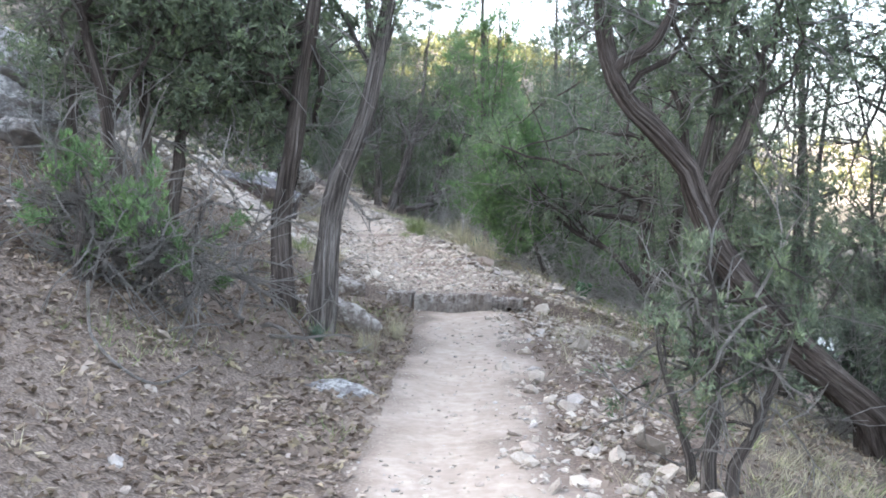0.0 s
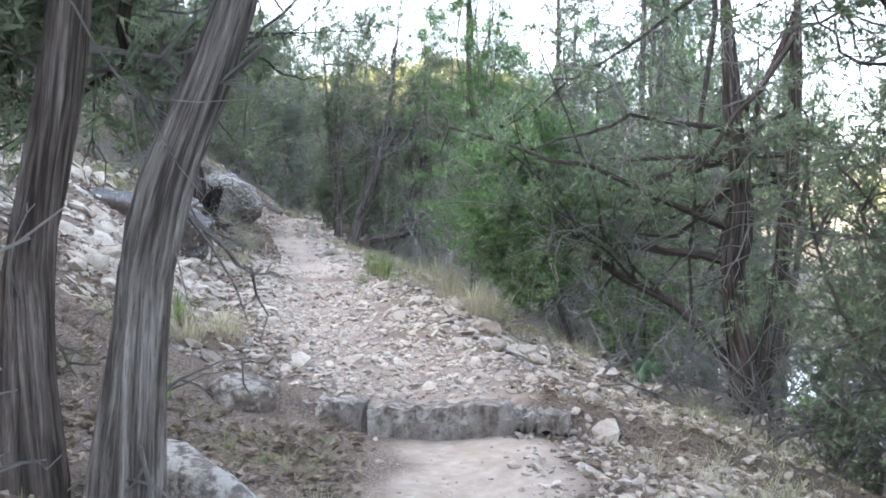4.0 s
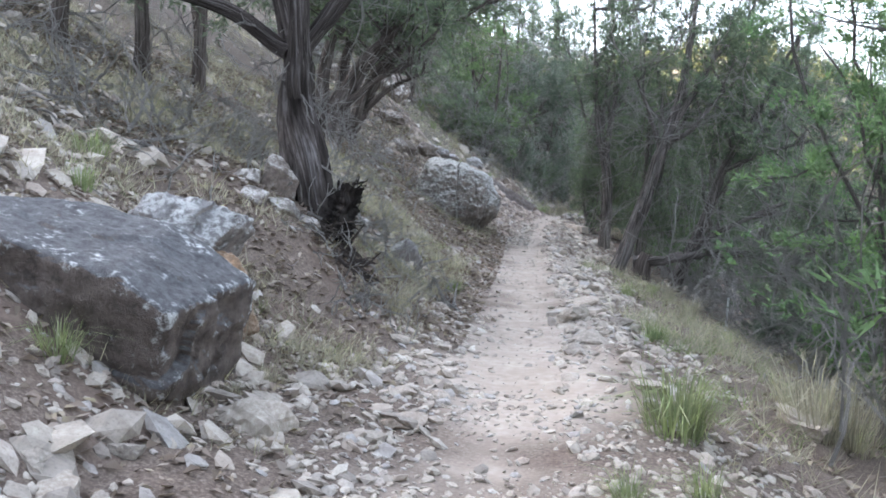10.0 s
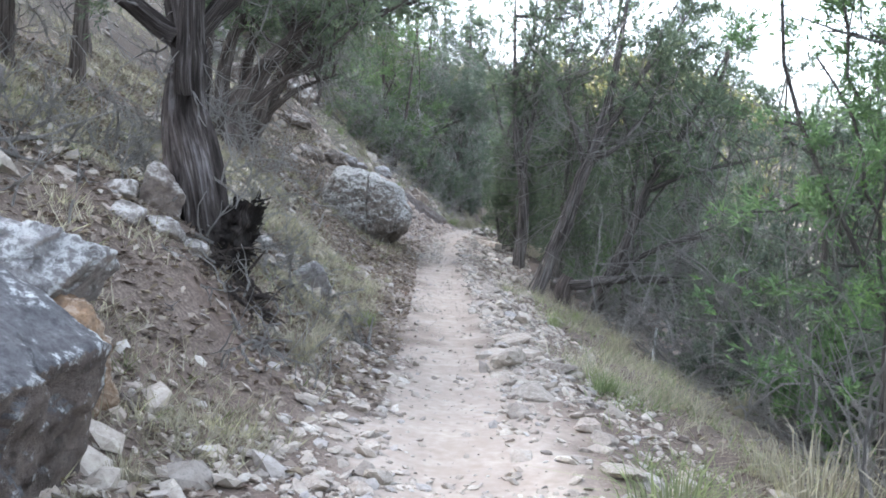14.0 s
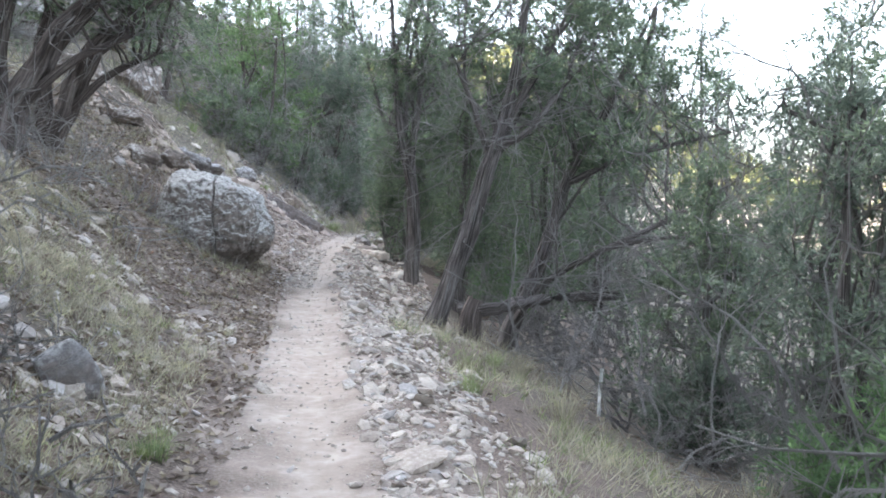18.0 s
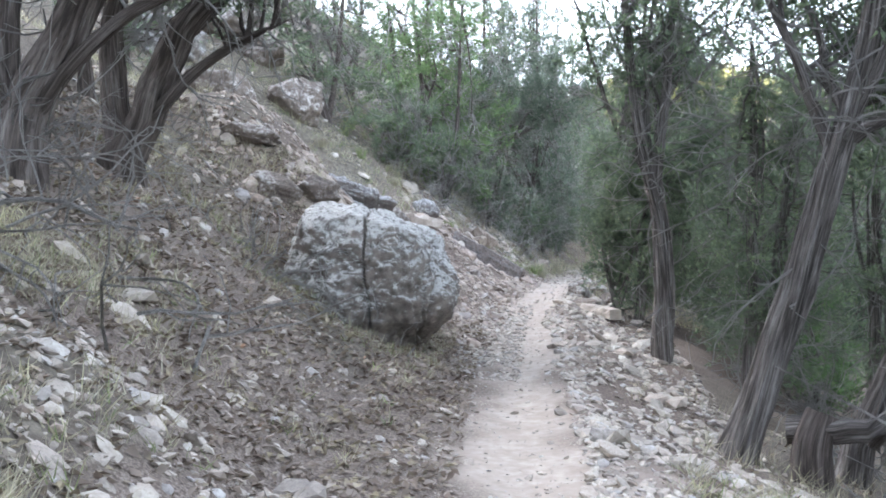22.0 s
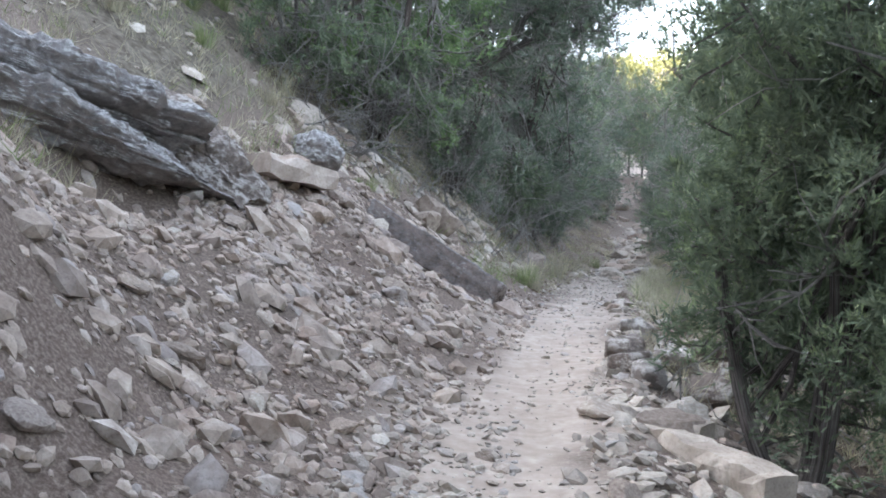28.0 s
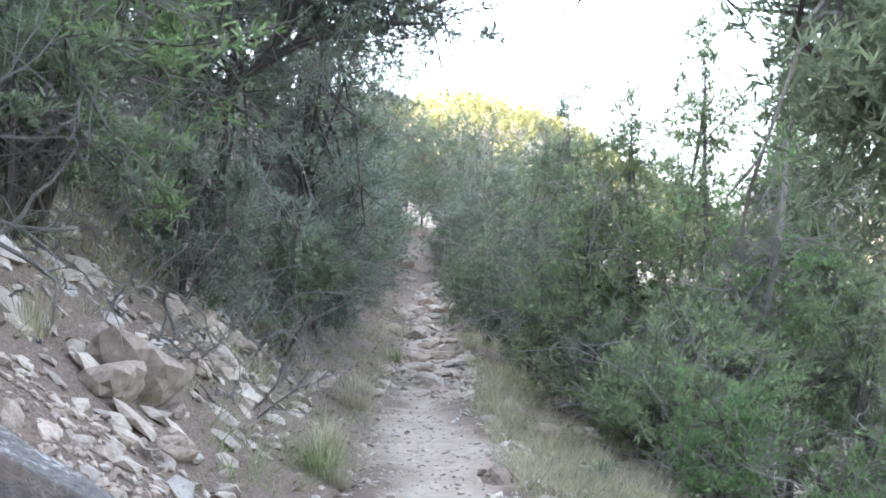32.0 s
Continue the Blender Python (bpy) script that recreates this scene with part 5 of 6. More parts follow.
# outcrop high on the bank, and the rocks stepping down from it to the cracked boulder
for k, (x, y, dz, size, rot, mat, words) in enumerate([
    (-8.6, 38.3, 0.1, (0.52, 0.5, 0.42), (2, 6, -8), M_brown, "dark brown squared block of the outcrop with a pale top"),
    (-9.4, 37.1, -0.12, (0.6, 0.5, 0.46), (4, 9, 10), M_brown, "rounded grey-brown block of the outcrop"),
    (-9.5, 39.2, 0.25, (0.4, 0.4, 0.34), (0, 6, 30), M_brown, "pointed brown block of the outcrop"),
    (-10.4, 39.0, 0.3, (0.8, 0.5, 0.5), (4, 8, -12), M_step, "pale broken face of the outcrop"),
    (-10.6, 37.4, 0.2, (0.7, 0.5, 0.4), (4, 12, 8), M_ledge, "upper grey block of the outcrop"),
    (-5.3, 31.75, 0.05, (0.27, 0.24, 0.26), (4, 4, 24), M_brown, "dark brown rock on the bank behind the cracked boulder"),
    (-5.75, 31.5, -0.06, (0.26, 0.2, 0.2), (6, 10, 60), M_brown, "grey rock set in the bank behind the cracked boulder"),
    (-6.1, 31.3, -0.06, (0.3, 0.22, 0.16), (6, 14, 20), M_brown, "low grey rock set in the bank"),
    (-6.6, 31.9, -0.04, (0.35, 0.25, 0.12), (6, 20, 0), M_brown, "flat brown rock set in the bank"),
    (-4.75, 31.55, 0.02, (0.2, 0.3, 0.07), (4, 22, 30), M_step, "flat slab beside the cracked boulder"),
    (-4.5, 31.2, 0.02, (0.16, 0.24, 0.06), (4, 24, 10), M_step, "flat slab beside the cracked boulder")]):
    boulder("rock_block", (x, y, hz(x, y) + dz), size, rot, 280 + k, mat, words, **ROCKS)
boulder("long_stone", (-5.12, 38.32, 1.36), (0.68, 0.19, 0.13), (-14, 30, -4), 221, M_beam, "long straight dark stone beam lying down the slope", planes=4, boxy=40, sub=6, keep=(0.9, 1.1), rough=0.05, chip=0.008, facet=0.012, category="rock")
slab = new("flat_slab", prism("flat_slab", ((-6.14, 36.72, 2.07), (-5.80, 37.32, 1.97), 0.4), 0.15, M_stone, 6, 0.014, 5, 0.04))
tagged(slab, "pale flat slab resting on the scree", "rock")
boulder("boulder", (-6.15, 38.15, hz(-6.15, 38.15) + 0.1), (0.22, 0.2, 0.17), (4, 18, 30), 218, M_ledge, "rounded dark grey boulder above the scree", rough=0.06, boxy=4, planes=12, chip=0.02)
for k, (x, y, a) in enumerate([(-4.3, 9.9, 0.5), (-4.85, 10.6, 0.6), (-5.3, 11.4, 0.7), (-3.9, 9.2, 0.4)]):
    boulder("ledge_rock", (x, y, hz(x, y) + 0.08), (a, a * 0.7, a * 0.45), (4, 20, 30 * k), 240 + k, M_ledge, "broken grey ledge on the hillside under the trees", **ROCKS)
w = spline([(-2.2, 6.1, 0.72), (-2.15, 5.95, 0.58), (-1.94, 5.43, 0.47), (-1.66, 5.16, 0.33), (-1.52, 5.28, 0.25), (-1.46, 5.78, 0.24)], 24)
w[:, 2] = np.maximum(w[:, 2], height(w[:, 0], w[:, 1]) + 0.01)
v, f, uv = tube(w, np.linspace(0.012, 0.006, 24), 7, 0.1)
ob = tagged(new("fallen_branch", mesh_np("fallen_branch", v, f, M_dead, uv, flat=False)), "thin grey curved branch fallen on the leaf litter", "branch")
log_stone = new("long_stone", prism("long_stone", ((-3.25, 34.62, 0.78), (-2.72, 34.0, 0.72), 0.16), 0.12, M_stone, 8, 0.008, 12))
tagged(log_stone, "long pale stone laid along the trail edge", "rock", "loose stones")
boulder("dark_rock", (-3.2, 21.68, hz(-3.2, 21.68) + 0.08), (0.13, 0.11, 0.18), (0, -22, 30), 211, M_ledge, "dark angular rock poking from the litter", boxy=7, sub=4, planes=12, keep=(0.45, 0.85), rough=0.08, category="rock")

log_stone = new("long_stone", prism("long_stone", ((-3.42, 34.85, 0.82), (-2.98, 34.6, 0.78), 0.15), 0.11, M_stone, 9, 0.008, 12))
tagged(log_stone, "long pale stone laid along the trail edge", "rock", "loose stones")

v, f, uv = tube(spline([(0, 0, -0.15), (0.02, 0, 0.15), (0.1, 0.02, 0.36)], 10), np.linspace(0.13, 0.09, 10), 16, 0.4, 0.4, 91)
stump = empty("tree_stump", (-1.2, 28.05, 0.22), "dark broken stump beside the leaning juniper", "stump")
part("trunk", mesh_np("trunk", v, f, M_bark_dark, uv, flat=False), stump)
stake = empty("marker_stake", (0.03, 26.0, hz(0.03, 26.0)), "thin white marker stake in the grass", "stake")
v, f, uv = tube([(0, 0, -0.2), (0.01, 0, 0.2), (0.03, 0, 0.46)], [0.016, 0.016, 0.015], 8)
part("post", mesh_np("post", v, f, M_white, uv), stake)
v, f, uv = tube([(0.03, 0, 0.455), (0.0305, 0, 0.47)], [0.02, 0.017], 8)
part("cap", mesh_np("cap", v, f, M_white, uv), stake)


# ---- dead brush and low bushes on the banks ----
def brush(x, y, n, size, spread, seed, words="tangle of bare grey dead juniper branches on the bank", rise=0.6):
    rng = np.random.default_rng(seed)
    z = hz(x, y)
    ob = empty("dead_brush", (x, y, z), words, "brush", "dead brush")
    for k in range(5):
        h = rng.normal(size=3) * np.array([1, 1, 0.3]) + np.array([0, 0, rise])
        w = wander(rng, (rng.normal() * spread * 0.3, rng.normal() * spread * 0.3, -0.05), h, size * 1.5, 9, 0.5, rng.uniform(-2, 0.5))
        v, f, uv = tube(w, np.linspace(0.018, 0.006, 9), 6, 0.1)
        part("branch", mesh_np("branch", v, f, M_dead, uv, flat=False), ob)
    px, py = rng.normal(size=n) * spread, rng.normal(size=n) * spread
    st = np.stack([px, py, height(x + px, y + py) - z + rng.uniform(0, 0.5 * size, n)], -1)
    v, f, uv = dead_twigs(rng, st, rng.normal(size=(n, 3)) + np.array([0, 0, rise]), size)
    ok = clear_of_path(v + np.array([x, y, z]))
    tagged(part("deadwood", mesh_np("deadwood", v, f[ok[f].all(axis=1)], M_dead, uv), ob), kind="stuff")


for k, (x, y, n, size, sp) in enumerate([(-6.45, 39.9, 26, 0.6, 0.35), (-5.85, 41.8, 30, 0.6, 0.4), (-5.6, 44.0, 40, 0.7, 0.4), (-6.3, 27.2, 60, 0.7, 0.5), (1.3, 19.6, 24, 0.9, 0.6), (0.9, 23.4, 24, 1.0, 0.7), (0.5, 26.6, 30, 1.0, 0.7), (0.7, 28.7, 40, 1.4, 0.8), (1.3, 27.4, 36, 1.4, 0.8), (1.6, 17.2, 24, 0.9, 0.6), (2.0, 20.8, 34, 1.3, 0.8), (1.5, 22.4, 34, 1.3, 0.8), (2.2, 24.0, 34, 1.4, 0.9), (2.6, 18.4, 34, 1.3, 0.9), (2.6, 14.2, 30, 1.2, 0.8), (3.4, 16.6, 34, 1.3, 0.9), (2.3, 12.2, 70, 0.8, 0.6), (-0.3, 30.2, 50, 0.7, 0.4), (-0.8, 33.0, 60, 0.7, 0.5), (-1.6, 37.2, 50, 0.6, 0.4), (-2.0, 6.9, 20, 0.55, 0.3), (-1.5, 7.5, 16, 0.5, 0.3), (-5.0, 22.6, 50, 0.6, 0.5), (-3.0, 19.7, 26, 0.5, 0.3), (-4.2, 18.2, 60, 0.4, 0.45), (-5.0, 19.2, 60, 0.45, 0.5), (-4.4, 20.6, 60, 0.4, 0.5), (-3.7, 21.2, 50, 0.35, 0.4), (-5.4, 17.2, 60, 0.4, 0.5), (-2.5, 18.4, 40, 0.25, 0.3), (-2.4, 20.0, 40, 0.25, 0.3), (-5.2, 29.2, 50, 0.4, 0.4), (-5.3, 25.4, 50, 0.7, 0.5)]):
    brush(x, y, n, size, sp, 500 + k)
for k, (x, y, hgt, w, m) in enumerate([(-6.5, 41.0, 1.5, 0.9, M_jun), (-6.0, 43.2, 1.4, 0.8, M_jun3), (-5.5, 45.6, 1.3, 0.7, M_jun), (-5.4, 47.8, 1.6, 0.8, M_jun3), (-7.2, 40.2, 1.7, 1.0, M_jun), (-5.3, 50.0, 1.6, 0.8, M_jun), (-2.35, 6.3, 0.85, 0.3, M_jun2), (-2.7, 6.9, 0.6, 0.25, M_jun2)]):
    z = hz(x, y)
    tree([[(x, y, z - 0.1), (x + 0.05, y, z + hgt * 0.5), (x, y + 0.05, z + hgt)], [(x, y, z - 0.1), (x + 0.3, y, z + hgt * 0.35), (x + 0.5, y, z + hgt * 0.7)]], [0.03, 0.02], ((x, y, z + hgt * 0.5), (w, w, hgt * 0.5)), "low juniper shrub with bare twigs on the bank above the trail", 560 + k, leaf=m, limbs=8, clumps=int((22 + 20 * hgt) * min(1, w * 1.6) * (1 if w > 0.45 else 0.6)), sprigs=44, leafy=(0.1, 1.0), twigs=70 if w > 0.45 else 24, clump_size=0.24 if w > 0.45 else 0.13, scale=1.1 if w > 0.45 else 0.8, name="juniper_shrub", group="shrubs above the trail")

for x, y, a in ((0.46, 13.3, 1.5), (0.26, 14.2, 1.4), (0.62, 13.7, 1.3)):
    put_tuft("tall", x, y, a * 0.85, int(10 * y))
for k, (x, y, a) in enumerate([(0.1, 13.2, 0.09), (0.02, 13.9, 0.1), (0.2, 12.7, 0.08), (0.34, 12.3, 0.1), (-0.05, 14.5, 0.08), (0.55, 12.4, 0.12), (0.85, 12.1, 0.13)]):
    put_stone(x, y, a, k + 3, label="brown-grey angular rock on the stony trail edge", brown=k % 2 == 0)

slab = new("flat_slab", prism("flat_slab", ((-1.52, 20.52, 0.504), (-1.14, 20.42, 0.533), 0.34), 0.05, M_stone, 12, 0.008, 4, 0.08))
tagged(slab, "pale flat slab lying at the trail edge", "rock")

# ---- stones that stand out along the way ----
STONES_A = [(-0.98, 10.63, 0.09), (-0.48, 11.88, 0.07), (-1.28, 10.80, 0.04), (-0.65, 11.17, 0.04), (0.18, 10.99, 0.04), (0.57, 11.06, 0.04), (0.37, 12.28, 0.07), (0.53, 12.06, 0.10), (1.15, 14.29, 0.13), (2.07, 16.49, 0.28), (2.51, 16.53, 0.23), (0.78, 12.17, 0.14), (0.07, 15.23, 0.10), (-0.19, 13.31, 0.09), (-0.53, 13.77, 0.08), (-2.09, 15.95, 0.16), (-2.04, 14.57, 0.11), (-2.26, 14.79, 0.11), (-2.50, 13.94, 0.22), (-2.67, 14.07, 0.12), (1.39, 12.38, 0.14), (1.80, 12.47, 0.14), (4.16, 17.85, 0.32)]
STONES_B = [(-3.75, 15.76, 0.19), (-5.45, 18.35, 0.24), (-5.77, 18.13, 0.18), (-4.37, 16.85, 0.15), (-3.82, 15.47, 0.11), (-2.47, 13.91, 0.14), (-2.86, 14.64, 0.18), (-2.60, 14.18, 0.12), (-2.54, 14.08, 0.08), (-2.39, 14.84, 0.12), (-2.15, 15.87, 0.16), (-1.70, 16.45, 0.12), (-2.26, 14.52, 0.10), (-2.20, 14.34, 0.09), (-2.10, 14.79, 0.09), (-2.29, 14.24, 0.06), (-2.27, 15.17, 0.07), (-0.40, 15.30, 0.14), (-0.78, 18.31, 0.13), (-0.64, 17.56, 0.12), (0.21, 17.98, 0.18), (0.12, 16.78, 0.10), (-0.04, 16.07, 0.09), (0.30, 16.73, 0.13)]
STONES_C = [(-1.68, 16.48, 0.12), (-1.81, 16.96, 0.07), (-1.64, 17.00, 0.09), (-1.62, 17.24, 0.08), (-2.01, 16.83, 0.06), (-0.52, 17.56, 0.10), (-0.71, 18.19, 0.10), (-0.66, 17.85, 0.06), (-0.51, 17.18, 0.08), (-0.48, 16.92, 0.07), (0.20, 17.91, 0.17), (-1.33, 20.10, 0.20), (-1.09, 19.07, 0.17), (-0.97, 20.08, 0.16), (-1.41, 21.28, 0.16), (-2.34, 26.93, 0.11), (-2.34, 16.86, 0.05), (-2.51, 17.03, 0.05)]
STONES_D = [(-3.48, 21.29, 0.12), (-3.19, 21.65, 0.15), (-4.53, 23.41, 0.16), (-4.34, 22.45, 0.20), (-4.00, 21.92, 0.18), (-4.18, 23.05, 0.11), (-2.38, 27.22, 0.11), (-1.99, 25.52, 0.15), (-1.87, 24.74, 0.13), (-1.66, 23.51, 0.09), (-1.75, 24.04, 0.08), (-2.88, 22.48, 0.06), (-2.46, 22.93, 0.08), (-3.79, 22.05, 0.05), (-1.52, 22.16, 0.07)]
STONES_E = [(-3.49, 34.65, 0.17), (-3.12, 33.29, 0.10), (-2.76, 31.64, 0.11), (-2.59, 31.66, 0.11), (-6.08, 37.13, 0.30), (-6.79, 39.51, 0.28), (-2.50, 34.67, 0.17), (-3.07, 34.96, 0.15)]
STONES_F = [(-3.17, 34.59, 0.17), (-3.43, 34.12, 0.09), (-3.31, 33.49, 0.08), (-2.86, 34.84, 0.12), (-5.00, 36.66, 0.16), (-5.07, 35.03, 0.09), (-5.03, 34.77, 0.07), (-5.06, 33.51, 0.11), (-4.92, 32.31, 0.08), (-5.75, 37.07, 0.13), (-5.84, 37.85, 0.11), (-6.83, 37.20, 0.13), (-6.82, 39.42, 0.17), (-3.51, 39.94, 0.17), (-3.32, 37.70, 0.16), (-5.07, 35.92, 0.07), (-4.45, 33.73, 0.07), (-4.04, 33.21, 0.06), (-3.88, 33.92, 0.06), (-5.30, 33.17, 0.05), (-5.34, 33.61, 0.09)]
STONES_G = [(-5.00, 36.53, 0.14), (-6.00, 37.12, 0.27), (-5.77, 37.07, 0.12), (-5.82, 37.80, 0.14), (-5.28, 39.81, 0.14), (-5.60, 40.55, 0.31), (-5.55, 42.49, 0.22), (-5.93, 42.69, 0.19), (-6.77, 39.25, 0.15), (-3.16, 37.72, 0.19), (-2.95, 37.62, 0.17), (-2.47, 39.49, 0.34), (-4.47, 47.98, 0.15), (-3.54, 41.59, 0.14), (-3.61, 39.50, 0.11), (-3.51, 52.30, 0.25), (-5.22, 35.51, 0.08), (-5.34, 35.16, 0.09), (-5.87, 36.05, 0.13)]
STONES_H = [(-5.64, 40.24, 0.24), (-5.28, 40.05, 0.14), (-5.59, 41.80, 0.23), (-5.59, 43.48, 0.24), (-5.89, 40.83, 0.14), (-5.83, 43.10, 0.30), (-5.06, 44.83, 0.22), (-4.51, 48.42, 0.21), (-2.83, 44.30, 0.18), (-2.37, 44.95, 0.16), (-3.50, 52.64, 0.22), (-3.50, 41.77, 0.11), (-4.98, 41.05, 0.05), (-5.46, 39.77, 0.09), (-5.42, 40.63, 0.10), (-3.49, 42.34, 0.09), (-3.46, 60.85, 0.81), (-3.25, 58.53, 0.59), (-4.37, 64.03, 0.55)]
TUFTS_0 = [("green", -0.50, 16.81, 1.75), ("blue", 0.50, 14.31, 1.10), ("tall", 0.27, 17.99, 1.9), ("dry", -1.34, 11.68, 1.5), ("dry", -1.5, 11.2, 1.4), ("green", -1.65, 11.5, 1.3), ("dry", -1.75, 10.7, 1.4), ("green", -1.35, 9.9, 0.9), ("green", -7.4, 38.5, 1.3), ("tall", -7.1, 39.8, 1.3), ("green", -8.0, 39.4, 1.4), ("dry", -6.9, 38.9, 1.2), ("green", -8.4, 41.0, 1.6), ("dry", -7.8, 37.6, 1.2), ("green", -3.9, 17.4, 1.1), ("dry", -4.5, 18.8, 1.2), ("dry", -3.9, 20.2, 1.2), ("green", -2.71, 15.40, 0.89), ("tall", -2.37, 18.63, 0.8), ("green", 0.38, 11.92, 0.22), ("green", -2.64, 14.62, 0.56), ("green", -3.59, 16.85, 0.81), ("green", -0.63, 15.81, 0.75), ("green", -0.36, 15.96, 0.82), ("green", -2.55, 21.04, 0.77), ("dry", -2.36, 16.47, 0.72), ("green", -0.70, 19.80, 0.95), ("dry", -2.36, 13.99, 0.42), ("dry", -2.35, 16.13, 0.43), ("dry", -2.31, 16.51, 0.43), ("green", -2.60, 21.02, 0.52), ("green", -0.65, 19.91, 0.78), ("green", -1.15, 23.87, 0.96), ("tall", 0.18, 18.84, 0.86), ("tall", 0.66, 22.94, 1.10), ("dry", -3.97, 23.38, 0.61), ("dry", -2.93, 21.89, 0.56), ("green", -2.66, 21.48, 0.35), ("green", -1.22, 25.53, 0.87), ("green", -0.95, 25.99, 0.82), ("tall", -0.74, 25.84, 1.00), ("tall", -0.45, 24.21, 1.19)]
TUFTS_1 = [("dry", -3.18, 24.76, 0.65), ("green", -5.88, 38.92, 0.76), ("tall", -6.00, 40.10, 1.13), ("green", -4.67, 41.25, 1.38), ("tall", -4.66, 44.55, 1.55), ("green", -5.97, 38.81, 0.48), ("tall", -4.69, 41.66, 1.26), ("tall", -4.55, 41.15, 0.86), ("tall", -3.28, 45.90, 1.33), ("tall", -3.20, 44.22, 1.16), ("green", -4.65, 39.05, 0.41), ("blue", -2.97, 39.78, 1.06), ("blue", -2.85, 39.12, 0.96), ("green", -5.40, 45.55, 0.79), ("tall", -4.72, 42.25, 0.90), ("green", -4.71, 41.40, 0.64), ("green", -4.40, 50.15, 1.14), ("tall", -3.00, 48.30, 1.34), ("tall", -3.14, 45.16, 1.15), ("tall", -3.19, 51.99, 1.28), ("blue", -2.66, 42.77, 0.98), ("tall", -2.24, 42.89, 0.99), ("blue", -1.01, 7.80, 0.70), ("tall", -0.61, 7.83, 0.90), ("tall", -0.43, 8.62, 0.88), ("green", -0.44, 16.95, 1.50), ("tall", 0.45, 18.09, 1.60)]

for n, group in enumerate((STONES_A, STONES_B, STONES_C, STONES_D, STONES_E, STONES_F, STONES_G, STONES_H)):
    for k, (x, y, s) in enumerate(group):
        s = min(s, 0.34)
        tone = "brown-grey" if n > 4 else "pale"
        word = "large " + tone + " limestone rock" if s > 0.2 else tone + " angular limestone rock" if s > 0.09 else "small " + tone + " limestone rock"
        side = x - float(trail_x(y))
        where = "on the bank above the trail" if side < -0.6 else "on the trail edge" if side > 0.35 else "beside the trail"
        put_stone(x, y, s, k + 5 * n, tall=1.3 if n > 5 and s > 0.13 else 1.0, label=word + " lying " + where, brown=n > 4)
for k, (kind, x, y, s) in enumerate(TUFTS_0 + TUFTS_1):
    put_tuft(kind, x, y, s, k)


# loose stones of the scree and of the stony trail edges, one by one
rng = np.random.default_rng(88)
for n, u0, u1, y0, y1, a, words in ((52, -2.3, -0.35, 31, 38.6, 0.06, "brown-grey stone lying loose on the scree"), (10, 0.4, 1.3, 27, 36, 0.05, "pale stone lying on the stony trail edge"), (8, 0.35, 1.0, 18, 27, 0.045, "pale stone lying on the stony trail edge"), (14, -2.2, -0.5, 11, 17, 0.06, "pale limestone chunk lying on the rubble"), (34, -4.2, -1.3, 12.5, 17, 0.08, "pale limestone chunk lying on the rubble"), (10, 0.4, 1.4, 3, 16, 0.045, "pale stone lying on the stony trail edge")):
    for k in range(n):
        y = rng.uniform(y0, y1)
        x = float(trail_x(y)) + rng.uniform(u0, u1)
        if not (-5.6 < x < -3.8 and 29.3 < y < 31.2) and not (-3.9 < x < -2.3 and 15.2 < y < 17.2):
            put_stone(x, y, a * math.exp(rng.normal() * 0.35), k, label=words, brown=(y0 == 32) or k % 3 == 0, group="scattered stones", tall=rng.uniform(0.9, 1.5))

rng = np.random.default_rng(89)
for k in range(16):
    y = rng.uniform(10.8, 17.5)
    x = float(trail_x(y)) + 0.9 + 0.16 * (y - 10.8) + rng.uniform(-0.3, 1.0)
    put_stone(x, y, 0.085 * math.exp(rng.normal() * 0.45), k, label="grey-brown rock tumbled below the stony trail edge", brown=k % 3 != 0, group="scattered stones", tall=rng.uniform(0.8, 1.3), sink=0.4)

# ---- prickly pear ----
pear = empty("prickly_pear", (1.74, 12.62, hz(1.74, 12.62)), "small green prickly pear cactus among stones", "cactus")
rng = np.random.default_rng(12)
for k in range(9):
    v, t = ICO[2]
    w = v * np.array([0.045, 0.012, 0.06]) @ euler_m(rng.normal() * 18, rng.normal() * 22, rng.uniform(0, 180)).T
    w = w + np.array([rng.normal() * 0.11, rng.normal() * 0.09, 0.03 + 0.06 * (k % 3)])
    part("pad", mesh_np("pad", w, t, M_cactus, flat=False), pear)


# ---- rubble, litter and thin grass ----
def scatter(rng, n, u0, u1, y0, y1):
    u, y = rng.uniform(u0, u1, n), rng.uniform(y0, y1, n)
    return u + trail_x(y), y


RUB = []
for k in range(8):
    p, t = rock_shape(1, 300 + k, 7)
    RUB.append((p * np.array([1, 0.8, 0.5 if k % 2 else 0.38]), t))


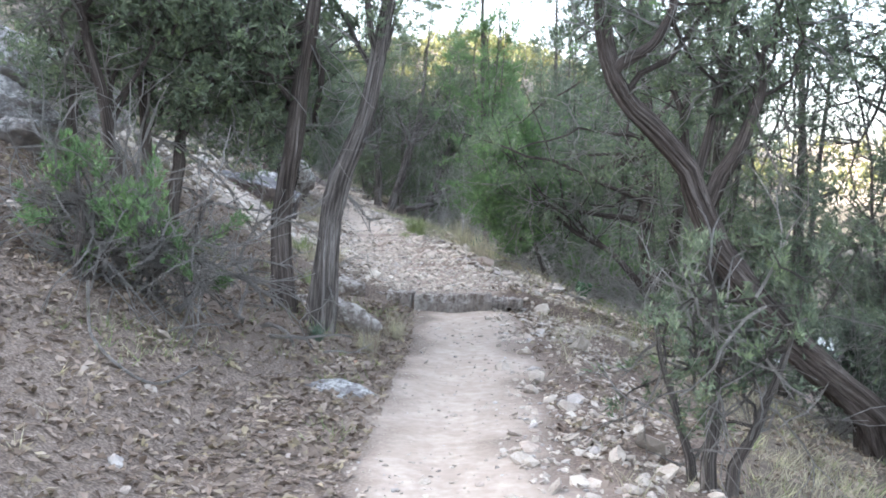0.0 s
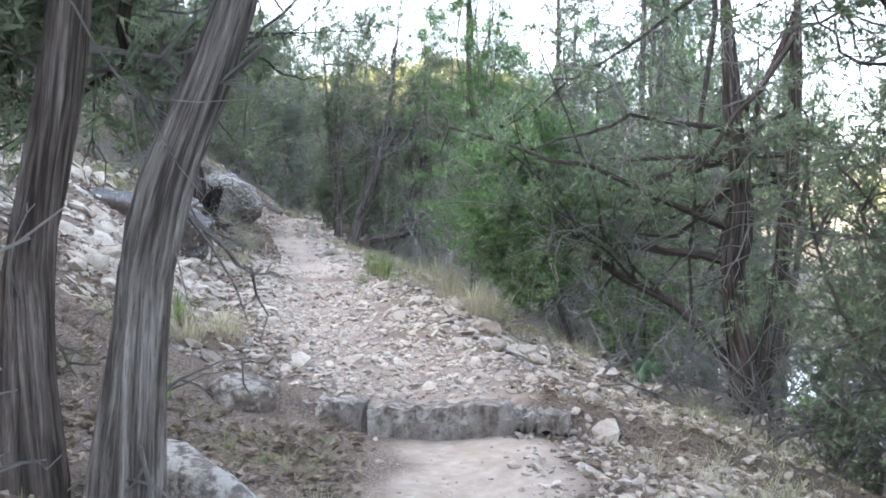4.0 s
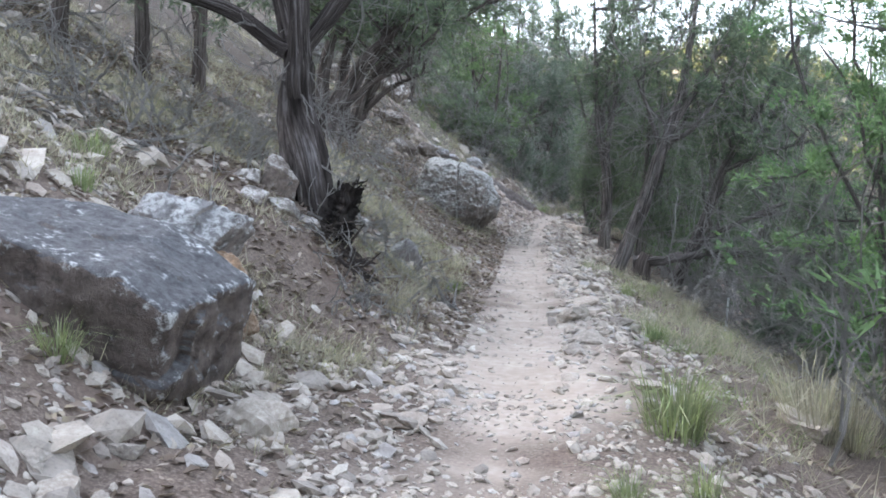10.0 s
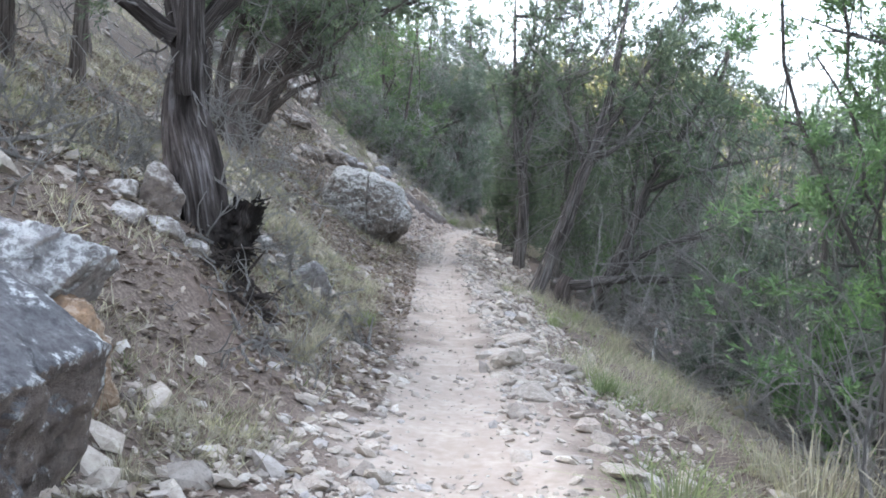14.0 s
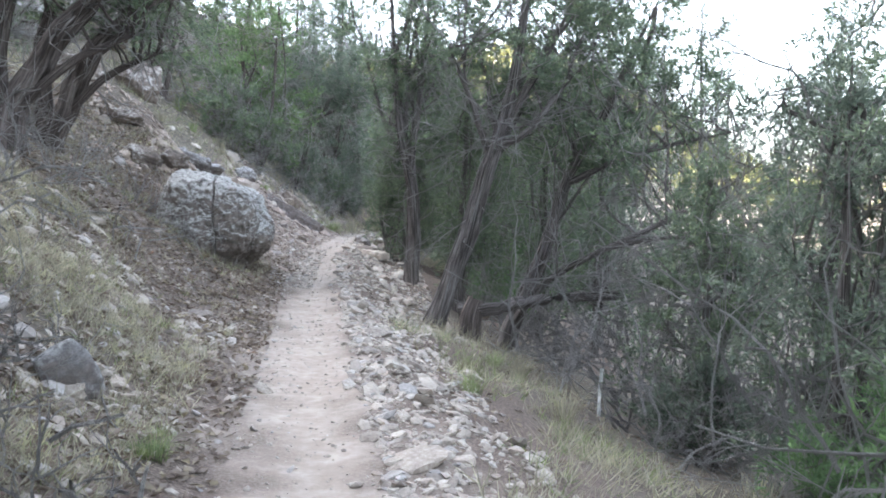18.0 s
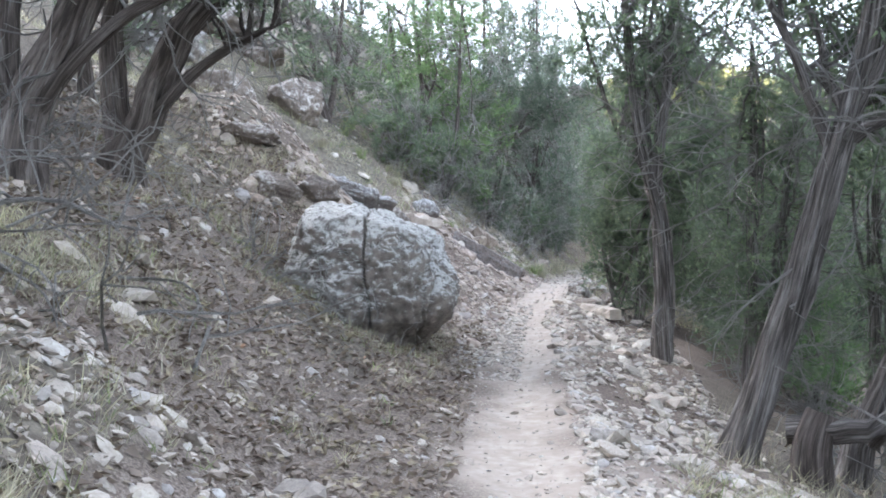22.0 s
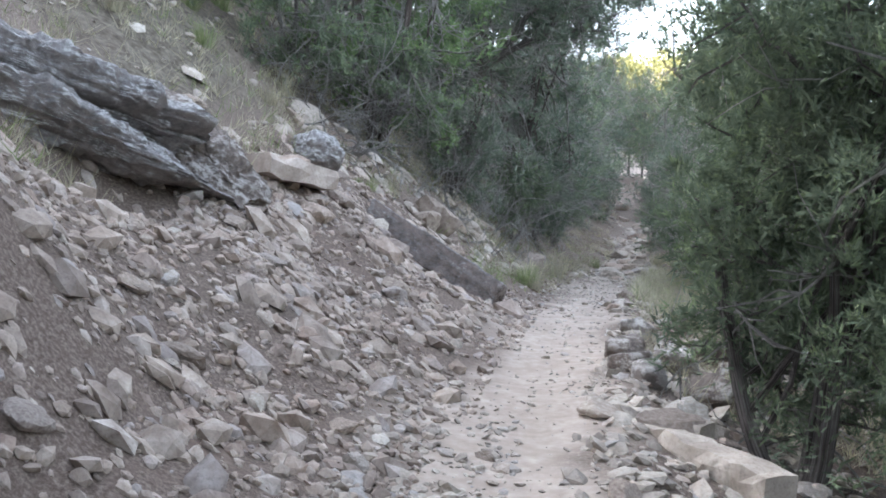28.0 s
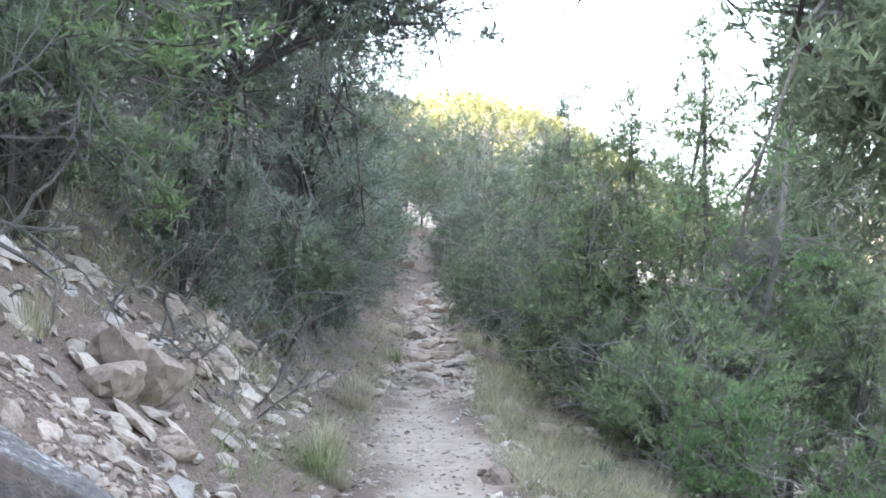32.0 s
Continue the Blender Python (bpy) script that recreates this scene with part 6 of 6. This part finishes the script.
def rubble(name, zones, seed, label, mat, free=False, high=1.0):
    rng = np.random.default_rng(seed)
    vs, fs, o = [], [], 0
    for n, u0, u1, y0, y1, size in zones:
        x, y = scatter(rng, n, u0, u1, y0, y1)
        clump = vnoise(x, y, 0.55, 12) + 0.6 * vnoise(x, y, 0.2, 13)
        ok = clump > rng.uniform(-1.3, 0.7, n)
        clear = 1.0 if free else np.where((y > 10.6) & (y < 15.5), 0.6, 0.12)
        ok &= (np.abs(x - trail_x(y)) > 0.27 + 0.1 * vnoise(x, y, 0.6, 22)) | (rng.random(len(x)) < clear)
        x, y = x[ok], y[ok]
        n = len(x)
        s = size * np.exp(rng.normal(size=n) * 0.5)
        s = np.minimum(s, size * 3.2)
        z = height(x, y) + s * 0.10
        yaw, a, b = rng.uniform(0, 6.28, n), rng.normal(size=n) * 0.3, rng.normal(size=n) * 0.3
        e = 0.15
        gx, gy = (height(x + e, y, False) - height(x - e, y, False)) / (2 * e), (height(x, y + e, False) - height(x, y - e, False)) / (2 * e)
        which = rng.integers(0, 8, n)
        for k in range(8):
            m = which == k
            p, t = RUB[k]
            c, sn = np.cos(yaw[m])[:, None], np.sin(yaw[m])[:, None]
            px, py = p[None, :, 0] * c - p[None, :, 1] * sn, p[None, :, 0] * sn + p[None, :, 1] * c
            pz = p[None, :, 2] * high + px * (a[m] + 0.55 * gx[m])[:, None] + py * (b[m] + 0.55 * gy[m])[:, None]
            v = np.stack([x[m][:, None] + px * s[m][:, None], y[m][:, None] + py * s[m][:, None], z[m][:, None] + pz * s[m][:, None]], -1)
            j = len(v)
            vs.append(v.reshape(-1, 3))
            fs.append((t[None] + (np.arange(j) * len(p))[:, None, None]).reshape(-1, 3) + o)
            o += j * len(p)
    ob = new(name, mesh_np(name, np.concatenate(vs), np.concatenate(fs), mat))
    return tagged(ob, label, "rubble", kind="stuff")


rubble("rubble", [
    (10000, -2.2, 1.5, 10.7, 14.5, 0.0155), (900, -2.2, 1.5, 10.7, 14.5, 0.03), (5000, -2.6, 1.4, 14.5, 17.3, 0.017), (1600, -0.9, 1.4, 17.3, 20, 0.022), (1700, -4.2, -0.9, 11.5, 17, 0.048), (600, -1.6, -0.4, 11, 17.5, 0.036),
    (3400, 0.36, 1.4, 0, 10.5, 0.016), (600, 0.3, 1.3, 0, 10.6, 0.034), (500, -0.4, 0.4, -1, 36, 0.012), (900, 0.2, 0.45, 17, 36, 0.03), (500, -0.6, -0.3, 10, 36, 0.02), (500, -0.7, 0.6, 36, 52, 0.02),
    (5000, 0.3, 1.2, 19, 29, 0.018), (900, 0.33, 1.3, 19, 29, 0.033), (5000, 0.36, 1.7, 27, 36.5, 0.02), (900, 0.4, 1.7, 27, 36.5, 0.042),
    (600, 0.33, 0.8, 36, 52, 0.035), (700, -2.8, -1.0, 39, 44.5, 0.05),
    (2600, -4.5, -0.45, 17, 27, 0.024), (700, -4.5, -0.6, 26, 31, 0.022), (3600, 0.6, 2.4, 9.0, 14.5, 0.019), (420, 0.6, 2.4, 9.0, 14.5, 0.042), (1100, -6.5, -1.8, 24, 42, 0.045), (900, -7, -2.2, 10, 24, 0.045), (500, -5.0, -0.6, -2, 10, 0.022), (3000, -2.8, -0.7, 20.5, 25.5, 0.024), (250, -2.8, -0.9, 20.5, 25.5, 0.045), (500, -5.5, -2.4, 12, 24, 0.05), (500, -0.8, 0.5, 52, 70, 0.05), (1400, 0.5, 2.6, 36, 43, 0.03)], 71, "broken pale limestone rubble strewn over the trail and slopes", M_rubble)

rubble("scree", [(3000, -3.6, -1.7, 30.8, 35.5, 0.02), (260, -3.6, -1.7, 30.8, 35.5, 0.045), (16000, -2.3, -0.25, 31, 39.2, 0.017), (2600, -2.5, -0.35, 31.2, 38.8, 0.03), (520, -2.5, -0.4, 31.2, 38.6, 0.05)], 76, "brown-grey broken stone scree running down to the trail", M_scree, high=1.45)
rubble("pebbles", [(2400, -0.62, 0.0, 29.5, 34.5, 0.019), (3200, -0.6, 0.6, 11, 17.5, 0.0145), (3600, -0.5, 0.5, 4, 22, 0.007), (3600, -0.5, 0.5, 22, 38, 0.007), (1500, -0.55, 0.55, 3, 36, 0.013), (2600, -0.55, 0.55, 36, 50, 0.014), (700, -0.6, 0.6, 46, 62, 0.05)], 77, "small pebbles and stone chips scattered on the trodden trail", M_rubble, True)

# rough stone steps where the trail climbs away
for k in range(26):
    y = 46.8 + 0.62 * k
    put_stone(float(trail_x(y)) + 0.28 * math.sin(2.7 * k + 0.5), y, 0.2 + 0.1 * math.sin(1.9 * k) ** 2, k, label="flat pale rock set in the climbing trail", brown=k % 3 == 0)


def leaves(name, zones, seed):
    rng = np.random.default_rng(seed)
    vs = []
    for n, u0, u1, y0, y1 in zones:
        x, y = scatter(rng, n, u0, u1, y0, y1)
        ok = vnoise(x, y, 0.9, 15) + 0.5 * vnoise(x, y, 0.25, 16) > rng.uniform(-1.6, 0.5, n)
        x, y = x[ok], y[ok]
        n = len(x)
        z = height(x, y) + rng.uniform(0.004, 0.02, n)
        c = np.stack([x, y, z], -1)
        s = rng.uniform(0.015, 0.042, n)[:, None]
        d = rng.normal(size=(n, 3)) * np.array([1, 1, 0.35])
        d /= np.linalg.norm(d, axis=1)[:, None]
        e = np.cross(d, rng.normal(size=(n, 3)) * 0.35 + np.array([0, 0, 1.0]))
        e /= np.linalg.norm(e, axis=1)[:, None]
        lift = np.array([0, 0, 1.0]) * s * rng.uniform(-0.1, 0.5, n)[:, None]
        vs.append(np.stack([c - d * s, c + e * s * 0.5 + lift, c + d * s, c - e * s * 0.5 + lift], 1).reshape(-1, 3))
    v = np.concatenate(vs)
    k = np.arange(len(v)).reshape(-1, 4)
    f = np.concatenate([k[:, [0, 1, 2]], k[:, [0, 2, 3]]])
    return tagged(new(name, mesh_np(name, v, f, M_litter)), "brown and grey fallen leaves littering the slope", "leaf litter", kind="stuff")


leaves("leaf_litter", [(36000, -4.5, -0.42, -2, 10.4), (9000, 0.6, 3.4, -1, 11), (4000, 0.6, 2.8, 35, 46), (5000, -3.0, -0.6, 10.4, 19), (44000, -4.8, -0.4, 18.5, 32), (8000, -4.2, -0.8, 15.5, 22), (5000, 0.9, 3.0, 2, 30), (8000, -3.5, -0.45, 39, 66)], 72)


def thin_grass(name, zones, seed, mat, label):
    rng = np.random.default_rng(seed)
    vs, fs, o = [], [], 0
    for n, u0, u1, y0, y1, h in zones:
        x, y = scatter(rng, n, u0, u1, y0, y1)
        ok = vnoise(x, y, 0.8, 18) + 0.5 * vnoise(x, y, 0.3, 19) > rng.uniform(-0.5, 0.8, n)
        x, y = x[ok], y[ok]
        base = np.stack([x, y, height(x, y) - 0.01], -1)
        base = np.repeat(base, 7, axis=0) + rng.normal(size=(len(x) * 7, 3)) * np.array([0.03, 0.03, 0])
        m = len(base)
        way = rng.normal(size=(m, 3)) * np.array([0.6, 0.6, 0.2]) + np.array([0.15, -0.1, 0.8])
        way /= np.linalg.norm(way, axis=1)[:, None]
        v, f = blades(rng, base, way, h * rng.uniform(0.4, 1.2, m), rng.uniform(0.004, 0.009, m))
        vs.append(v)
        fs.append(f + o)
        o += len(v)
    return tagged(new(name, mesh_np(name, np.concatenate(vs), np.concatenate(fs), mat)), label, "grass", kind="stuff")


thin_grass("dry_grass", [(7000, -4.5, -0.7, 16.5, 26.5, 0.16), (7000, -4.5, -0.8, 15.5, 24, 0.12), (4500, -6.5, -2.2, 30, 46, 0.22), (4500, -3.0, -0.45, 41, 66, 0.24), (700, -5.0, -1.2, -1, 16, 0.14), (4500, -5.5, -0.7, 25, 32, 0.13), (1300, 0.9, 2.6, 2, 30, 0.2), (2200, 0.5, 1.6, 39, 55, 0.28), (900, 1.3, 3.4, 13.5, 20, 0.2), (3000, 0.55, 2.6, 35.5, 44, 0.22), (800, 0.75, 2.0, 20, 27, 0.24), (1500, 0.8, 3.0, 2, 10, 0.16), (5000, -9, -2.6, 12, 26, 0.2), (3500, -11, -3.6, 30, 46, 0.2)], 73, M_dry, "thin dry grey-brown grass over the hillside")
thin_grass("green_grass", [(1200, -4.0, -0.8, 17, 30, 0.12), (700, 0.8, 2.2, 17.5, 27, 0.2), (900, -6.5, -2.2, 33, 46, 0.22), (900, 0.5, 1.5, 39, 54, 0.26), (700, -2.4, -0.6, 39, 52, 0.2), (500, -2.4, -0.5, 5, 10, 0.14), (900, 1.5, 5, 4, 20, 0.2)], 74, M_grass, "sparse green grass beside the trail")

# ---- far bank woods ----
rng = np.random.default_rng(75)
n = 520
fx = np.concatenate([rng.uniform(80, 170, n), rng.normal(size=n) * 60, rng.uniform(-50, 70, 2 * n)])
fy = np.concatenate([rng.uniform(-40, 260, n), rng.uniform(190, 330, n), rng.uniform(195, 315, 2 * n)])
fz = height(fx, fy, False)
ok = fz > WATER + 0.5
cen = np.stack([fx, fy, fz], -1)[ok]
c = np.repeat(cen, 26, axis=0)
hgt = np.repeat(rng.uniform(2.5, 6.0, len(cen)), 26)
lev = rng.uniform(0.05, 1, len(c))
p = c + rng.normal(size=c.shape) * np.array([1, 1, 0]) * (hgt * 0.26 * (1.15 - lev))[:, None]
p[:, 2] += lev * hgt
v, f = blades(rng, p, rng.normal(size=p.shape) / 1.7 + np.array([0, 0, 0.35]), rng.uniform(0.6, 1.5, len(p)), rng.uniform(0.4, 0.9, len(p)))
tagged(new("far_woods", mesh_np("far_woods", v, f, M_sunny)), "sunlit yellow-green trees on the far shore", "woods", kind="stuff")
